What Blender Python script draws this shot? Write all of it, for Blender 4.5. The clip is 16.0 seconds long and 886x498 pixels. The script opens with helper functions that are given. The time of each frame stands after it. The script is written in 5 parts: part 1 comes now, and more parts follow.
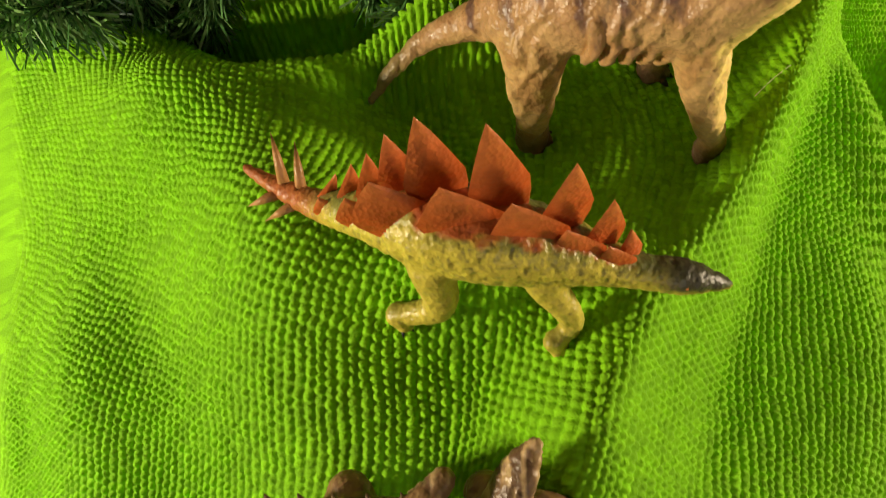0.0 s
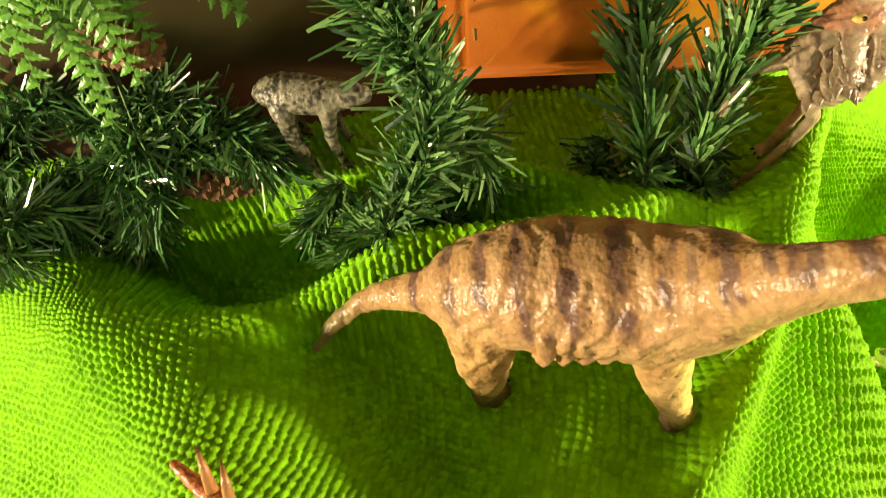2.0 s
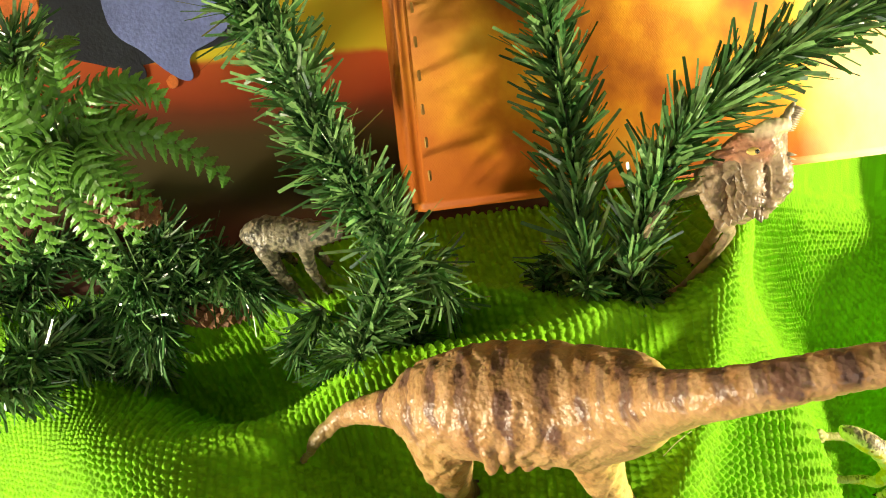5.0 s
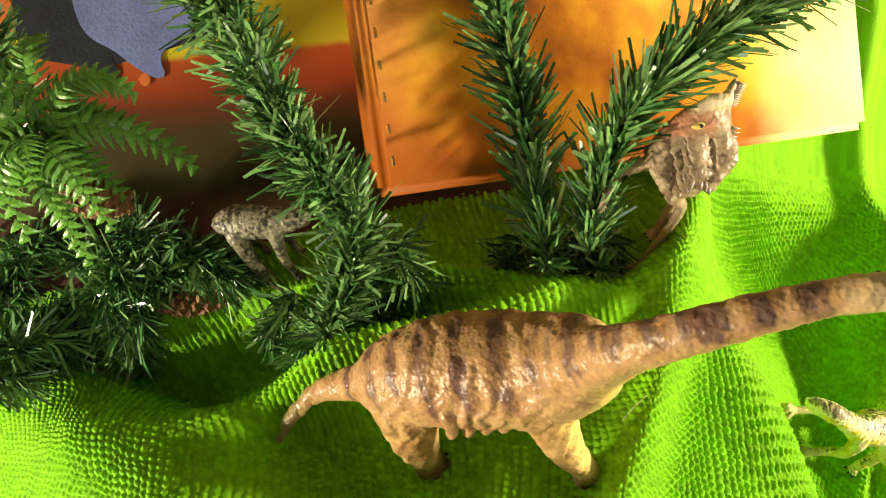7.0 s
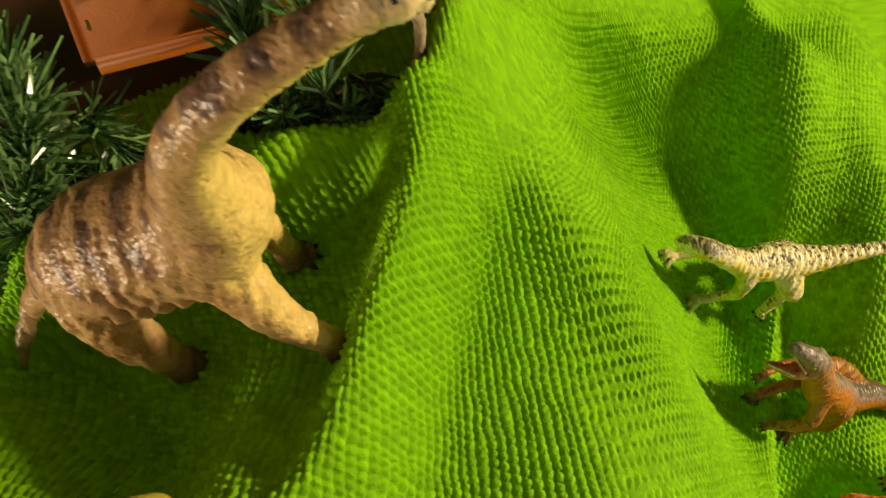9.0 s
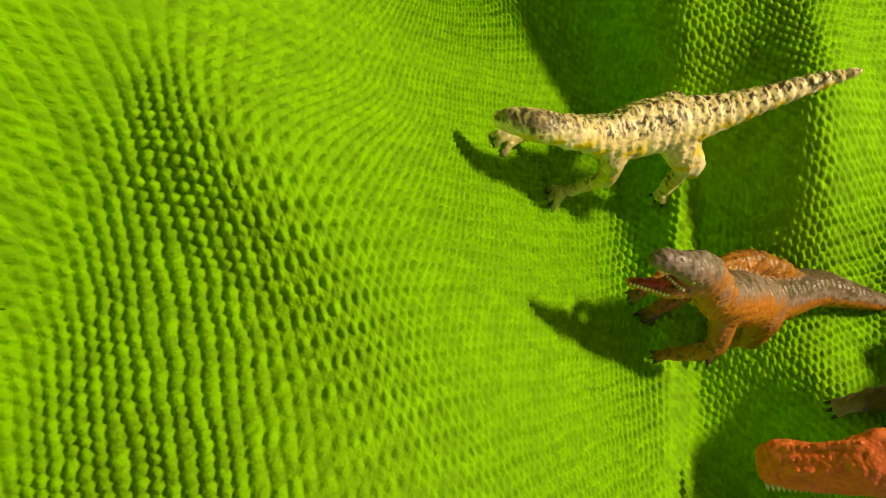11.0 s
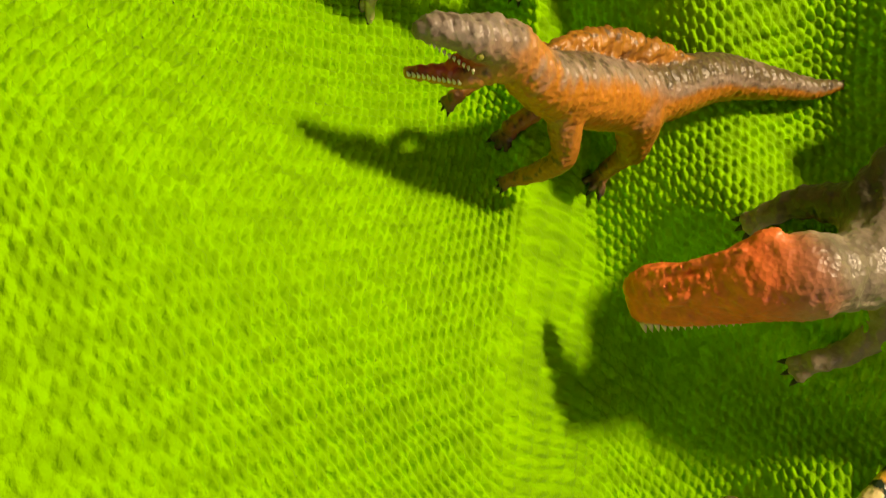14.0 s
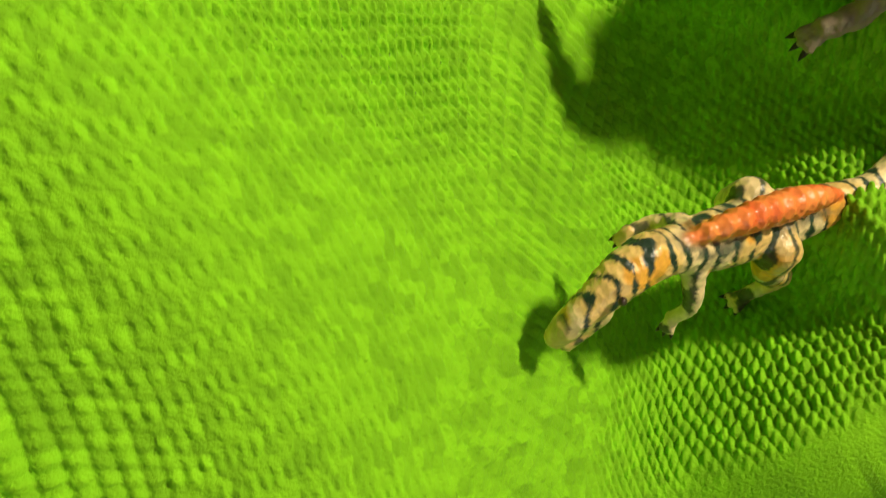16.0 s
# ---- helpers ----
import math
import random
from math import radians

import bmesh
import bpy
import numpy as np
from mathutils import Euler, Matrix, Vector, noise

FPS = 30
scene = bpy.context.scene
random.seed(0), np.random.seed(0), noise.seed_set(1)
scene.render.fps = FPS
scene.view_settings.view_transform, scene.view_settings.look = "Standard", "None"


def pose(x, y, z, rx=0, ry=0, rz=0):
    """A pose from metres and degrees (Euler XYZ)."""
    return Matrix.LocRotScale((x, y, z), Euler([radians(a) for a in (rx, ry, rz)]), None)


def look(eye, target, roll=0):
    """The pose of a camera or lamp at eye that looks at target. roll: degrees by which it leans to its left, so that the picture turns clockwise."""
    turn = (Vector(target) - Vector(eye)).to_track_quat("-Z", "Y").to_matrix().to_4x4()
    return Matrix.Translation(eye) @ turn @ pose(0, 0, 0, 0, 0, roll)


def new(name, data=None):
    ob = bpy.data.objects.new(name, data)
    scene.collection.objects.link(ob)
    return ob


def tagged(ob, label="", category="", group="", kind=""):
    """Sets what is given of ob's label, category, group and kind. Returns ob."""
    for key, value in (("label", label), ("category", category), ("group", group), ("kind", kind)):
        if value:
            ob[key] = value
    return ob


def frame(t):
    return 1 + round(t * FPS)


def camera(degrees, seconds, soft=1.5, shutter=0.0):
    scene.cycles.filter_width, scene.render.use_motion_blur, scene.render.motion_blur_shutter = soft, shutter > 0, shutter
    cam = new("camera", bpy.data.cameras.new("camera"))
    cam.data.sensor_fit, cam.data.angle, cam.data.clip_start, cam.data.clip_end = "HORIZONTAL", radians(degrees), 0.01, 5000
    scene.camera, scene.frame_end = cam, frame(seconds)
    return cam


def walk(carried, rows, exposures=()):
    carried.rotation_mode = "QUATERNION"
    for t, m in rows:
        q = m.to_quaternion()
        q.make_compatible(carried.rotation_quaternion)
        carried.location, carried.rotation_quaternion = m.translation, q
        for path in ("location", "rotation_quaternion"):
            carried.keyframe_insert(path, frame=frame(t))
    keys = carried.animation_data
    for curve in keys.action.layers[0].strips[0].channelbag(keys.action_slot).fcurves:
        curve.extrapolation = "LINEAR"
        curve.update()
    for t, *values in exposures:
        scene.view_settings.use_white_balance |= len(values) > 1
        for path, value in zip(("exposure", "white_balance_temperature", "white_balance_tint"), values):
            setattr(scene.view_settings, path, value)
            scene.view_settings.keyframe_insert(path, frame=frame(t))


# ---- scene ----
cam = camera(59.4, 16.0, soft=1.0, shutter=0.25)
# length of the walk and first eye in metres; the first picture looks steeply down
METRES, EYE, TILT, LEAN, TURN = 0.65, 0.50, -68.0, 0.0, 0.0
ROWS = [
    (0.0, 0.0, 0.0, 0.0, 0.0, 0.0, 0.0),
    (0.5, -0.0051, 0.0138, 0.0355, -0.13, 0.1, -0.52),
    (1.0, 0.0039, 0.0243, 0.0661, -0.6, 0.38, 0.08),
    (1.5, 0.0153, 0.0259, 0.0977, -0.51, 1.43, 1.25),
    (2.0, 0.0224, 0.0279, 0.1209, -0.78, 2.3, 1.62),
    (2.5, 0.0306, 0.0252, 0.1401, -1.04, 3.3, 2.28),
    (3.0, 0.0452, 0.0132, 0.1485, -0.55, 4.79, 3.42),
    (3.5, 0.0526, -0.0039, 0.1481, -0.0, 6.09, 4.01),
    (4.0, 0.0568, -0.0131, 0.1464, 0.59, 6.76, 4.37),
    (6.5, 0.0546, -0.042, 0.1291, 1.18, 8.47, 5.26),
    (7.0, 0.0737, -0.0414, 0.1221, 1.03, 8.27, 6.31),
    (7.5, 0.0955, -0.0405, 0.1112, 1.13, 7.96, 7.63),
    (8.0, 0.1227, -0.0387, 0.0981, 1.11, 7.79, 9.19),
    (8.5, 0.1692, -0.0077, 0.0793, 2.93, 6.61, 12.07),
    (9.0, 0.2176, 0.0395, 0.0566, 4.05, 4.29, 15.16),
    (9.5, 0.2591, 0.0775, 0.0492, 5.17, 2.59, 17.98),
    (10.0, 0.2959, 0.1253, 0.0436, 5.93, 0.58, 20.07),
    (12.5, 0.429, 0.3014, 0.0079, 9.82, -6.17, 26.56),
    (13.0, 0.4366, 0.3069, -0.0191, 10.45, -6.15, 28.19),
    (13.5, 0.4359, 0.3117, -0.043, 10.79, -6.69, 28.87),
    (14.0, 0.431, 0.3092, -0.0689, 11.39, -6.64, 29.76),
    (14.5, 0.425, 0.3006, -0.0951, 11.67, -6.53, 29.82),
    (15.0, 0.4233, 0.2977, -0.1247, 11.91, -6.6, 30.69),
    (15.5, 0.4051, 0.2992, -0.1567, 12.45, -7.19, 30.82),
    (16.0, 0.3825, 0.2953, -0.1824, 13.31, -7.15, 30.26),
]
walk(cam, [(t, pose(0, 0, EYE, TILT, LEAN, TURN) @ pose(METRES * x, METRES * y, METRES * z, 90 + pitch, roll, yaw)) for t, x, y, z, yaw, pitch, roll in ROWS],
     exposures=[(0.0, 0.25, 6800, 10), (1.0, 0.75, 7500, 11), (1.5, 1.0, 7400, 10), (3.0, 1.25, 6500, 8), (4.0, 1.22, 6400, 8), (7.0, 1.05, 6500, 8), (8.0, 0.6, 7000, 10), (8.5, 0.3, 7600, 12), (9.0, -0.02, 7300, 12), (9.5, -0.1, 6900, 10), (10.0, -0.12, 7700, 13),
                (12.5, -0.03, 7350, 12), (13.0, 0.03, 8000, 14), (14.0, 0.14, 8200, 14), (14.5, 0.05, 7300, 12), (15.0, 0.03, 7000, 12), (15.5, 0.06, 6600, 10), (16.0, 0.08, 6400, 10)])

# ---------------------------------------------------------------- light
world = bpy.data.worlds.new("world")
scene.world = world
world.use_nodes = True
wn = world.node_tree.nodes
sky = wn.new("ShaderNodeTexSky")
sky.sky_type, sky.sun_disc = "NISHITA", False
sky.sun_elevation, sky.sun_rotation = radians(21.0), radians(98.0)
wn["Background"].inputs["Strength"].default_value = 0.042
world.node_tree.links.new(sky.outputs["Color"], wn["Background"].inputs["Color"])


def added_light(name, width, height, watts, colour, place, aim):
    """An area light added out of view, in a wall opening."""
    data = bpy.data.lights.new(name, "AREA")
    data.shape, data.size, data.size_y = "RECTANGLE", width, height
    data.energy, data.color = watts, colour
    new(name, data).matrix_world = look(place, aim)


# low warm lamps added unseen on either side, and soft fill behind the camera
added_light("east_side_light", 0.08, 0.08, 9.0, (1.0, 0.84, 0.60), (1.04, 0.04, 0.465), (0.2, 0.1, 0.2))
added_light("west_side_light", 0.08, 0.08, 6.8, (1.0, 0.86, 0.62), (-0.78, -0.12, 0.352), (-0.1, 0.1, 0.22))
added_light("south_fill_light", 0.80, 0.80, 4.2, (1.0, 0.94, 0.84), (0.50, -1.98, 1.05), (0.15, 0.1, 0.2))

# ---------------------------------------------------------------- materials
def material(name, colour, rough=0.6, spec=0.5, scale=40.0, vary=0.25, bump=0.0, bump_scale=200.0, detail=3.0, sheen=0.0, islands=0.0):
    """A painted or dyed surface: base colour varied at two scales, with fine relief."""
    m = bpy.data.materials.new(name)
    m.use_nodes = True
    n, l = m.node_tree.nodes, m.node_tree.links
    b = n["Principled BSDF"]
    b.inputs["Roughness"].default_value = rough
    b.inputs["Specular IOR Level"].default_value = spec
    b.inputs["Sheen Weight"].default_value = sheen
    co = n.new("ShaderNodeTexCoord")
    n1 = n.new("ShaderNodeTexNoise")
    n1.inputs["Scale"].default_value, n1.inputs["Detail"].default_value = scale, detail
    l.new(co.outputs["Object"], n1.inputs["Vector"])
    n2 = n.new("ShaderNodeTexNoise")
    n2.inputs["Scale"].default_value, n2.inputs["Detail"].default_value = scale * 9, 2.0
    l.new(co.outputs["Object"], n2.inputs["Vector"])
    add = n.new("ShaderNodeMath")
    add.operation = "ADD"
    l.new(n1.outputs["Fac"], add.inputs[0])
    l.new(n2.outputs["Fac"], add.inputs[1])
    ramp = n.new("ShaderNodeMapRange")
    ramp.inputs["From Min"].default_value, ramp.inputs["From Max"].default_value = 0.65, 1.35
    ramp.inputs["To Min"].default_value, ramp.inputs["To Max"].default_value = 1.0 - vary, 1.0 + vary
    l.new(add.outputs[0], ramp.inputs["Value"])
    value = ramp.outputs["Result"]
    if islands:
        geo = n.new("ShaderNodeNewGeometry")
        isl = n.new("ShaderNodeMapRange")
        isl.inputs["To Min"].default_value, isl.inputs["To Max"].default_value = 1.0 - islands, 1.0 + islands
        l.new(geo.outputs["Random Per Island"], isl.inputs["Value"])
        both = n.new("ShaderNodeMath")
        both.operation = "MULTIPLY"
        l.new(value, both.inputs[0])
        l.new(isl.outputs["Result"], both.inputs[1])
        value = both.outputs[0]
    mix = n.new("ShaderNodeVectorMath")
    mix.operation = "SCALE"
    mix.inputs[0].default_value = colour[:3]
    l.new(value, mix.inputs["Scale"])
    l.new(mix.outputs["Vector"], b.inputs["Base Color"])
    if bump:
        n3 = n.new("ShaderNodeTexNoise")
        n3.inputs["Scale"].default_value, n3.inputs["Detail"].default_value = bump_scale, 4.0
        l.new(co.outputs["Object"], n3.inputs["Vector"])
        bp = n.new("ShaderNodeBump")
        bp.inputs["Strength"].default_value, bp.inputs["Distance"].default_value = bump, 0.0006
        l.new(n3.outputs["Fac"], bp.inputs["Height"])
        l.new(bp.outputs["Normal"], b.inputs["Normal"])
    m["colour_socket"] = mix.name
    return m


def cloth_material():
    m = material("lime_green_cloth", (0.222, 0.55, 0.006), rough=0.85, spec=0.25, scale=55, vary=0.04, bump=1.0, bump_scale=1100, sheen=0.06)
    n, l = m.node_tree.nodes, m.node_tree.links
    b = n["Principled BSDF"]
    b.inputs["Sheen Roughness"].default_value = 0.4
    b.inputs["Sheen Tint"].default_value = (0.75, 1.0, 0.35, 1)
    dye = n.new("ShaderNodeAttribute")
    dye.attribute_name = "dye"
    fade = n.new("ShaderNodeMapRange")
    fade.inputs["To Min"].default_value, fade.inputs["To Max"].default_value = 0.74, 1.22
    l.new(dye.outputs["Fac"], fade.inputs["Value"])
    sc = n.new("ShaderNodeVectorMath")
    sc.operation = "SCALE"
    l.new(n[m["colour_socket"]].outputs["Vector"], sc.inputs[0])
    l.new(fade.outputs["Result"], sc.inputs["Scale"])
    l.new(sc.outputs["Vector"], b.inputs["Base Color"])
    return m


def toy_material(name, rough=0.38, bump=0.28, scale=800.0, coat=0.0):
    """Painted vinyl: the paint of each spot comes from the mesh's own paint layer, broken up by grain."""
    m = bpy.data.materials.new(name)
    m.use_nodes = True
    n, l = m.node_tree.nodes, m.node_tree.links
    b = n["Principled BSDF"]
    b.inputs["Specular IOR Level"].default_value = 0.45
    b.inputs["Coat Weight"].default_value = coat
    co = n.new("ShaderNodeTexCoord")
    paint = n.new("ShaderNodeAttribute")
    paint.attribute_name = "paint"
    n1 = n.new("ShaderNodeTexNoise")
    n1.inputs["Scale"].default_value, n1.inputs["Detail"].default_value = 320.0, 4.0
    l.new(co.outputs["Object"], n1.inputs["Vector"])
    mr = n.new("ShaderNodeMapRange")
    mr.inputs["From Min"].default_value, mr.inputs["From Max"].default_value = 0.3, 0.7
    mr.inputs["To Min"].default_value, mr.inputs["To Max"].default_value = 0.84, 1.16
    l.new(n1.outputs["Fac"], mr.inputs["Value"])
    mix = n.new("ShaderNodeVectorMath")
    mix.operation = "SCALE"
    l.new(paint.outputs["Color"], mix.inputs[0])
    l.new(mr.outputs["Result"], mix.inputs["Scale"])
    l.new(mix.outputs["Vector"], b.inputs["Base Color"])
    r = n.new("ShaderNodeMapRange")
    r.inputs["To Min"].default_value, r.inputs["To Max"].default_value = rough - 0.12, rough + 0.15
    l.new(n1.outputs["Fac"], r.inputs["Value"])
    l.new(r.outputs["Result"], b.inputs["Roughness"])
    vor = n.new("ShaderNodeTexVoronoi")
    vor.inputs["Scale"].default_value = scale
    l.new(co.outputs["Object"], vor.inputs["Vector"])
    n2 = n.new("ShaderNodeTexNoise")
    n2.inputs["Scale"].default_value, n2.inputs["Detail"].default_value = 450.0, 5.0
    l.new(co.outputs["Object"], n2.inputs["Vector"])
    sm = n.new("ShaderNodeMath")
    sm.operation = "ADD"
    l.new(vor.outputs["Distance"], sm.inputs[0])
    l.new(n2.outputs["Fac"], sm.inputs[1])
    bp = n.new("ShaderNodeBump")
    bp.inputs["Strength"].default_value, bp.inputs["Distance"].default_value = bump, 0.0007
    l.new(sm.outputs[0], bp.inputs["Height"])
    l.new(bp.outputs["Normal"], b.inputs["Normal"])
    return m


def woven_material(name, build_colour, rough=0.4, weave=0.0011, bump=0.5, coat=0.0):
    """Primed and painted canvas: a paint layer in the board's own plane over a plain weave."""
    m = bpy.data.materials.new(name)
    m.use_nodes = True
    n, l = m.node_tree.nodes, m.node_tree.links
    b = n["Principled BSDF"]
    b.inputs["Roughness"].default_value = rough
    b.inputs["Specular IOR Level"].default_value = 0.25
    b.inputs["Coat Weight"].default_value, b.inputs["Coat Roughness"].default_value = coat, 0.38
    co = n.new("ShaderNodeTexCoord")
    sep = n.new("ShaderNodeSeparateXYZ")
    l.new(co.outputs["Object"], sep.inputs[0])
    wander = n.new("ShaderNodeTexNoise")
    wander.inputs["Scale"].default_value, wander.inputs["Detail"].default_value = 160.0, 3.0
    l.new(co.outputs["Object"], wander.inputs["Vector"])
    pull = n.new("ShaderNodeVectorMath")
    pull.operation = "MULTIPLY_ADD"
    pull.inputs[1].default_value = (0.0022, 0.0022, 0.0)
    l.new(wander.outputs["Color"], pull.inputs[0])
    l.new(co.outputs["Object"], pull.inputs[2])
    thread_at = n.new("ShaderNodeSeparateXYZ")
    l.new(pull.outputs["Vector"], thread_at.inputs[0])
    l.new(build_colour(n, l, co, sep), b.inputs["Base Color"])
    waves = []
    for axis in ("X", "Y"):
        mul = n.new("ShaderNodeMath")
        mul.operation = "MULTIPLY"
        mul.inputs[1].default_value = math.tau / weave
        l.new(thread_at.outputs[axis], mul.inputs[0])
        si = n.new("ShaderNodeMath")
        si.operation = "SINE"
        l.new(mul.outputs[0], si.inputs[0])
        waves.append(si)
    pr = n.new("ShaderNodeMath")
    pr.operation = "MULTIPLY"
    l.new(waves[0].outputs[0], pr.inputs[0])
    l.new(waves[1].outputs[0], pr.inputs[1])
    nz = n.new("ShaderNodeTexNoise")
    nz.inputs["Scale"].default_value, nz.inputs["Detail"].default_value = 700.0, 4.0
    l.new(co.outputs["Object"], nz.inputs["Vector"])
    ad = n.new("ShaderNodeMath")
    ad.operation = "MULTIPLY_ADD"
    ad.inputs[1].default_value = 0.14
    l.new(pr.outputs[0], ad.inputs[0])
    l.new(nz.outputs["Fac"], ad.inputs[2])
    bp = n.new("ShaderNodeBump")
    bp.inputs["Strength"].default_value, bp.inputs["Distance"].default_value = bump, 0.00025
    l.new(ad.outputs[0], bp.inputs["Height"])
    l.new(bp.outputs["Normal"], b.inputs["Normal"])
    return m


def noise_between(n, l, co, scale, stops, detail=3.0, stretch=None):
    """Noise run through a colour ramp; returns the colour socket."""
    nz = n.new("ShaderNodeTexNoise")
    nz.inputs["Scale"].default_value, nz.inputs["Detail"].default_value = scale, detail
    if stretch:
        mp = n.new("ShaderNodeMapping")
        mp.inputs["Scale"].default_value = stretch
        l.new(co.outputs["Object"], mp.inputs["Vector"])
        l.new(mp.outputs["Vector"], nz.inputs["Vector"])
    else:
        l.new(co.outputs["Object"], nz.inputs["Vector"])
    cr = n.new("ShaderNodeValToRGB")
    e = cr.color_ramp.elements
    e[0].position, e[0].color = stops[0][0], (*stops[0][1], 1)
    e[1].position, e[1].color = stops[-1][0], (*stops[-1][1], 1)
    for pos, col in stops[1:-1]:
        x = e.new(pos)
        x.color = (*col, 1)
    l.new(nz.outputs["Fac"], cr.inputs["Fac"])
    return cr.outputs["Color"]


def orange_canvas_colour(n, l, co, sep):
    """Mottled orange that fades along the board to a pale tone, glare painted in."""
    orange = noise_between(n, l, co, 17.0, [(0.38, (0.34, 0.085, 0.005)), (0.46, (0.60, 0.20, 0.007)), (0.55, (0.80, 0.38, 0.014)), (0.64, (0.86, 0.54, 0.05))], 7.0)
    # pale end holds the blown-out glare as colour
    glare_pale = noise_between(n, l, co, 20.0, [(0.35, (0.80, 0.50, 0.20)), (0.65, (0.88, 0.70, 0.40))], 5.0)
    nz = n.new("ShaderNodeTexNoise")
    nz.inputs["Scale"].default_value, nz.inputs["Detail"].default_value = 26.0, 4.0
    l.new(co.outputs["Object"], nz.inputs["Vector"])
    wob = n.new("ShaderNodeMath")
    wob.operation = "MULTIPLY_ADD"
    wob.inputs[1].default_value = 0.03
    l.new(nz.outputs["Fac"], wob.inputs[0])
    l.new(sep.outputs["X"], wob.inputs[2])
    mr = n.new("ShaderNodeMapRange")
    mr.inputs["From Min"].default_value, mr.inputs["From Max"].default_value = 0.205, 0.24
    l.new(wob.outputs[0], mr.inputs["Value"])
    # redder and darker along one side and the foot: pigment plus painted-in shade
    deep = []
    for axis, reach in (("X", 0.055), ("Y", 0.060)):
        w2 = n.new("ShaderNodeMath")
        w2.operation = "MULTIPLY_ADD"
        w2.inputs[1].default_value = 0.05
        l.new(nz.outputs["Fac"], w2.inputs[0])
        l.new(sep.outputs[axis], w2.inputs[2])
        m2 = n.new("ShaderNodeMapRange")
        m2.inputs["From Min"].default_value, m2.inputs["From Max"].default_value = 0.02, reach
        l.new(w2.outputs[0], m2.inputs["Value"])
        deep.append(m2)
    both = n.new("ShaderNodeMath")
    both.operation = "MULTIPLY"
    l.new(deep[0].outputs["Result"], both.inputs[0])
    l.new(deep[1].outputs["Result"], both.inputs[1])
    red = n.new("ShaderNodeMixRGB")
    red.inputs["Color1"].default_value = (0.40, 0.10, 0.006, 1)
    l.new(both.outputs[0], red.inputs["Fac"])
    l.new(orange, red.inputs["Color2"])
    orange = red.outputs["Color"]
    mix = n.new("ShaderNodeMixRGB")
    l.new(mr.outputs["Result"], mix.inputs["Fac"])
    l.new(orange, mix.inputs["Color1"])
    l.new(glare_pale, mix.inputs["Color2"])
    return mix.outputs["Color"]


def landscape_colour(n, l, co, sep):
    """Landscape bands: dark green below with shade painted in, then brick red, then yellow."""
    nz = n.new("ShaderNodeTexNoise")
    nz.inputs["Scale"].default_value, nz.inputs["Detail"].default_value = 22.0, 4.0
    l.new(co.outputs["Object"], nz.inputs["Vector"])
    wob = n.new("ShaderNodeMath")
    wob.operation = "MULTIPLY_ADD"
    wob.inputs[1].default_value = 0.012
    l.new(nz.outputs["Fac"], wob.inputs[0])
    l.new(sep.outputs["Y"], wob.inputs[2])
    mr = n.new("ShaderNodeMapRange")
    mr.inputs["From Min"].default_value, mr.inputs["From Max"].default_value = 0.0, 0.2
    l.new(wob.outputs[0], mr.inputs["Value"])
    cr = n.new("ShaderNodeValToRGB")
    cr.color_ramp.interpolation = "LINEAR"
    e = cr.color_ramp.elements
    e[0].position, e[0].color = 0.0, (0.10, 0.035, 0.02, 1)
    e[1].position, e[1].color = 1.0, (0.75, 0.62, 0.03, 1)
    # lowest stops are dark olive, taken darker to carry the shade there
    for pos, col in ((0.10, (0.045, 0.040, 0.010)), (0.22, (0.060, 0.038, 0.011)), (0.27, (0.13, 0.032, 0.011)), (0.31, (0.30, 0.050, 0.014)), (0.385, (0.46, 0.085, 0.02)), (0.40, (0.66, 0.55, 0.03))):
        x = e.new(pos)
        x.color = (*col, 1)
    l.new(mr.outputs["Result"], cr.inputs["Fac"])
    return cr.outputs["Color"]


CLOTH = cloth_material()
TOY = toy_material("painted_vinyl")
TOY_GLOSS = toy_material("glossy_painted_vinyl", rough=0.34, bump=0.45, scale=520.0, coat=0.15)
NEEDLE = material("dark_green_plastic_film", (0.062, 0.165, 0.045), rough=0.24, spec=0.6, scale=60, vary=0.3, islands=0.55)
NEEDLE_LIGHT = material("mid_green_plastic_film", (0.17, 0.32, 0.10), rough=0.22, spec=0.6, scale=60, vary=0.3, islands=0.5)
WIRE = material("twisted_green_wire", (0.05, 0.07, 0.03), rough=0.5, scale=200)
FERN = material("moulded_fern_plastic", (0.125, 0.31, 0.04), rough=0.34, spec=0.5, scale=50, vary=0.3, bump=0.4, bump_scale=500, islands=0.2)
FERN_STEM = material("fern_stem_plastic", (0.10, 0.22, 0.05), rough=0.45, scale=80)
CONE = material("brown_cone_scale", (0.24, 0.11, 0.05), rough=0.7, scale=150, vary=0.35, bump=0.6, bump_scale=500, islands=0.35)
ORANGE_CANVAS = woven_material("orange_painted_canvas", orange_canvas_colour, rough=0.6, weave=0.0012, bump=0.6, coat=0.12)
LANDSCAPE = woven_material("painted_landscape_canvas", landscape_colour, rough=0.45, weave=0.0013, bump=0.08)
BLUE_PAINT = material("blue_grey_paint", (0.17, 0.21, 0.48), rough=0.45, scale=70, vary=0.25, bump=0.5, bump_scale=700)
ORANGE_PAINT = material("orange_paint", (0.62, 0.16, 0.03), rough=0.45, scale=80, vary=0.25, bump=0.5, bump_scale=700)
DARK_PAINT = material("dark_slate_paint", (0.018, 0.022, 0.035), rough=0.4, scale=90, vary=0.3, bump=0.4, bump_scale=700)
STAPLE = material("pale_stitch_thread", (0.62, 0.34, 0.08), rough=0.6, scale=100)
THREAD = material("pale_yarn", (0.72, 0.74, 0.45), rough=0.7, scale=200)
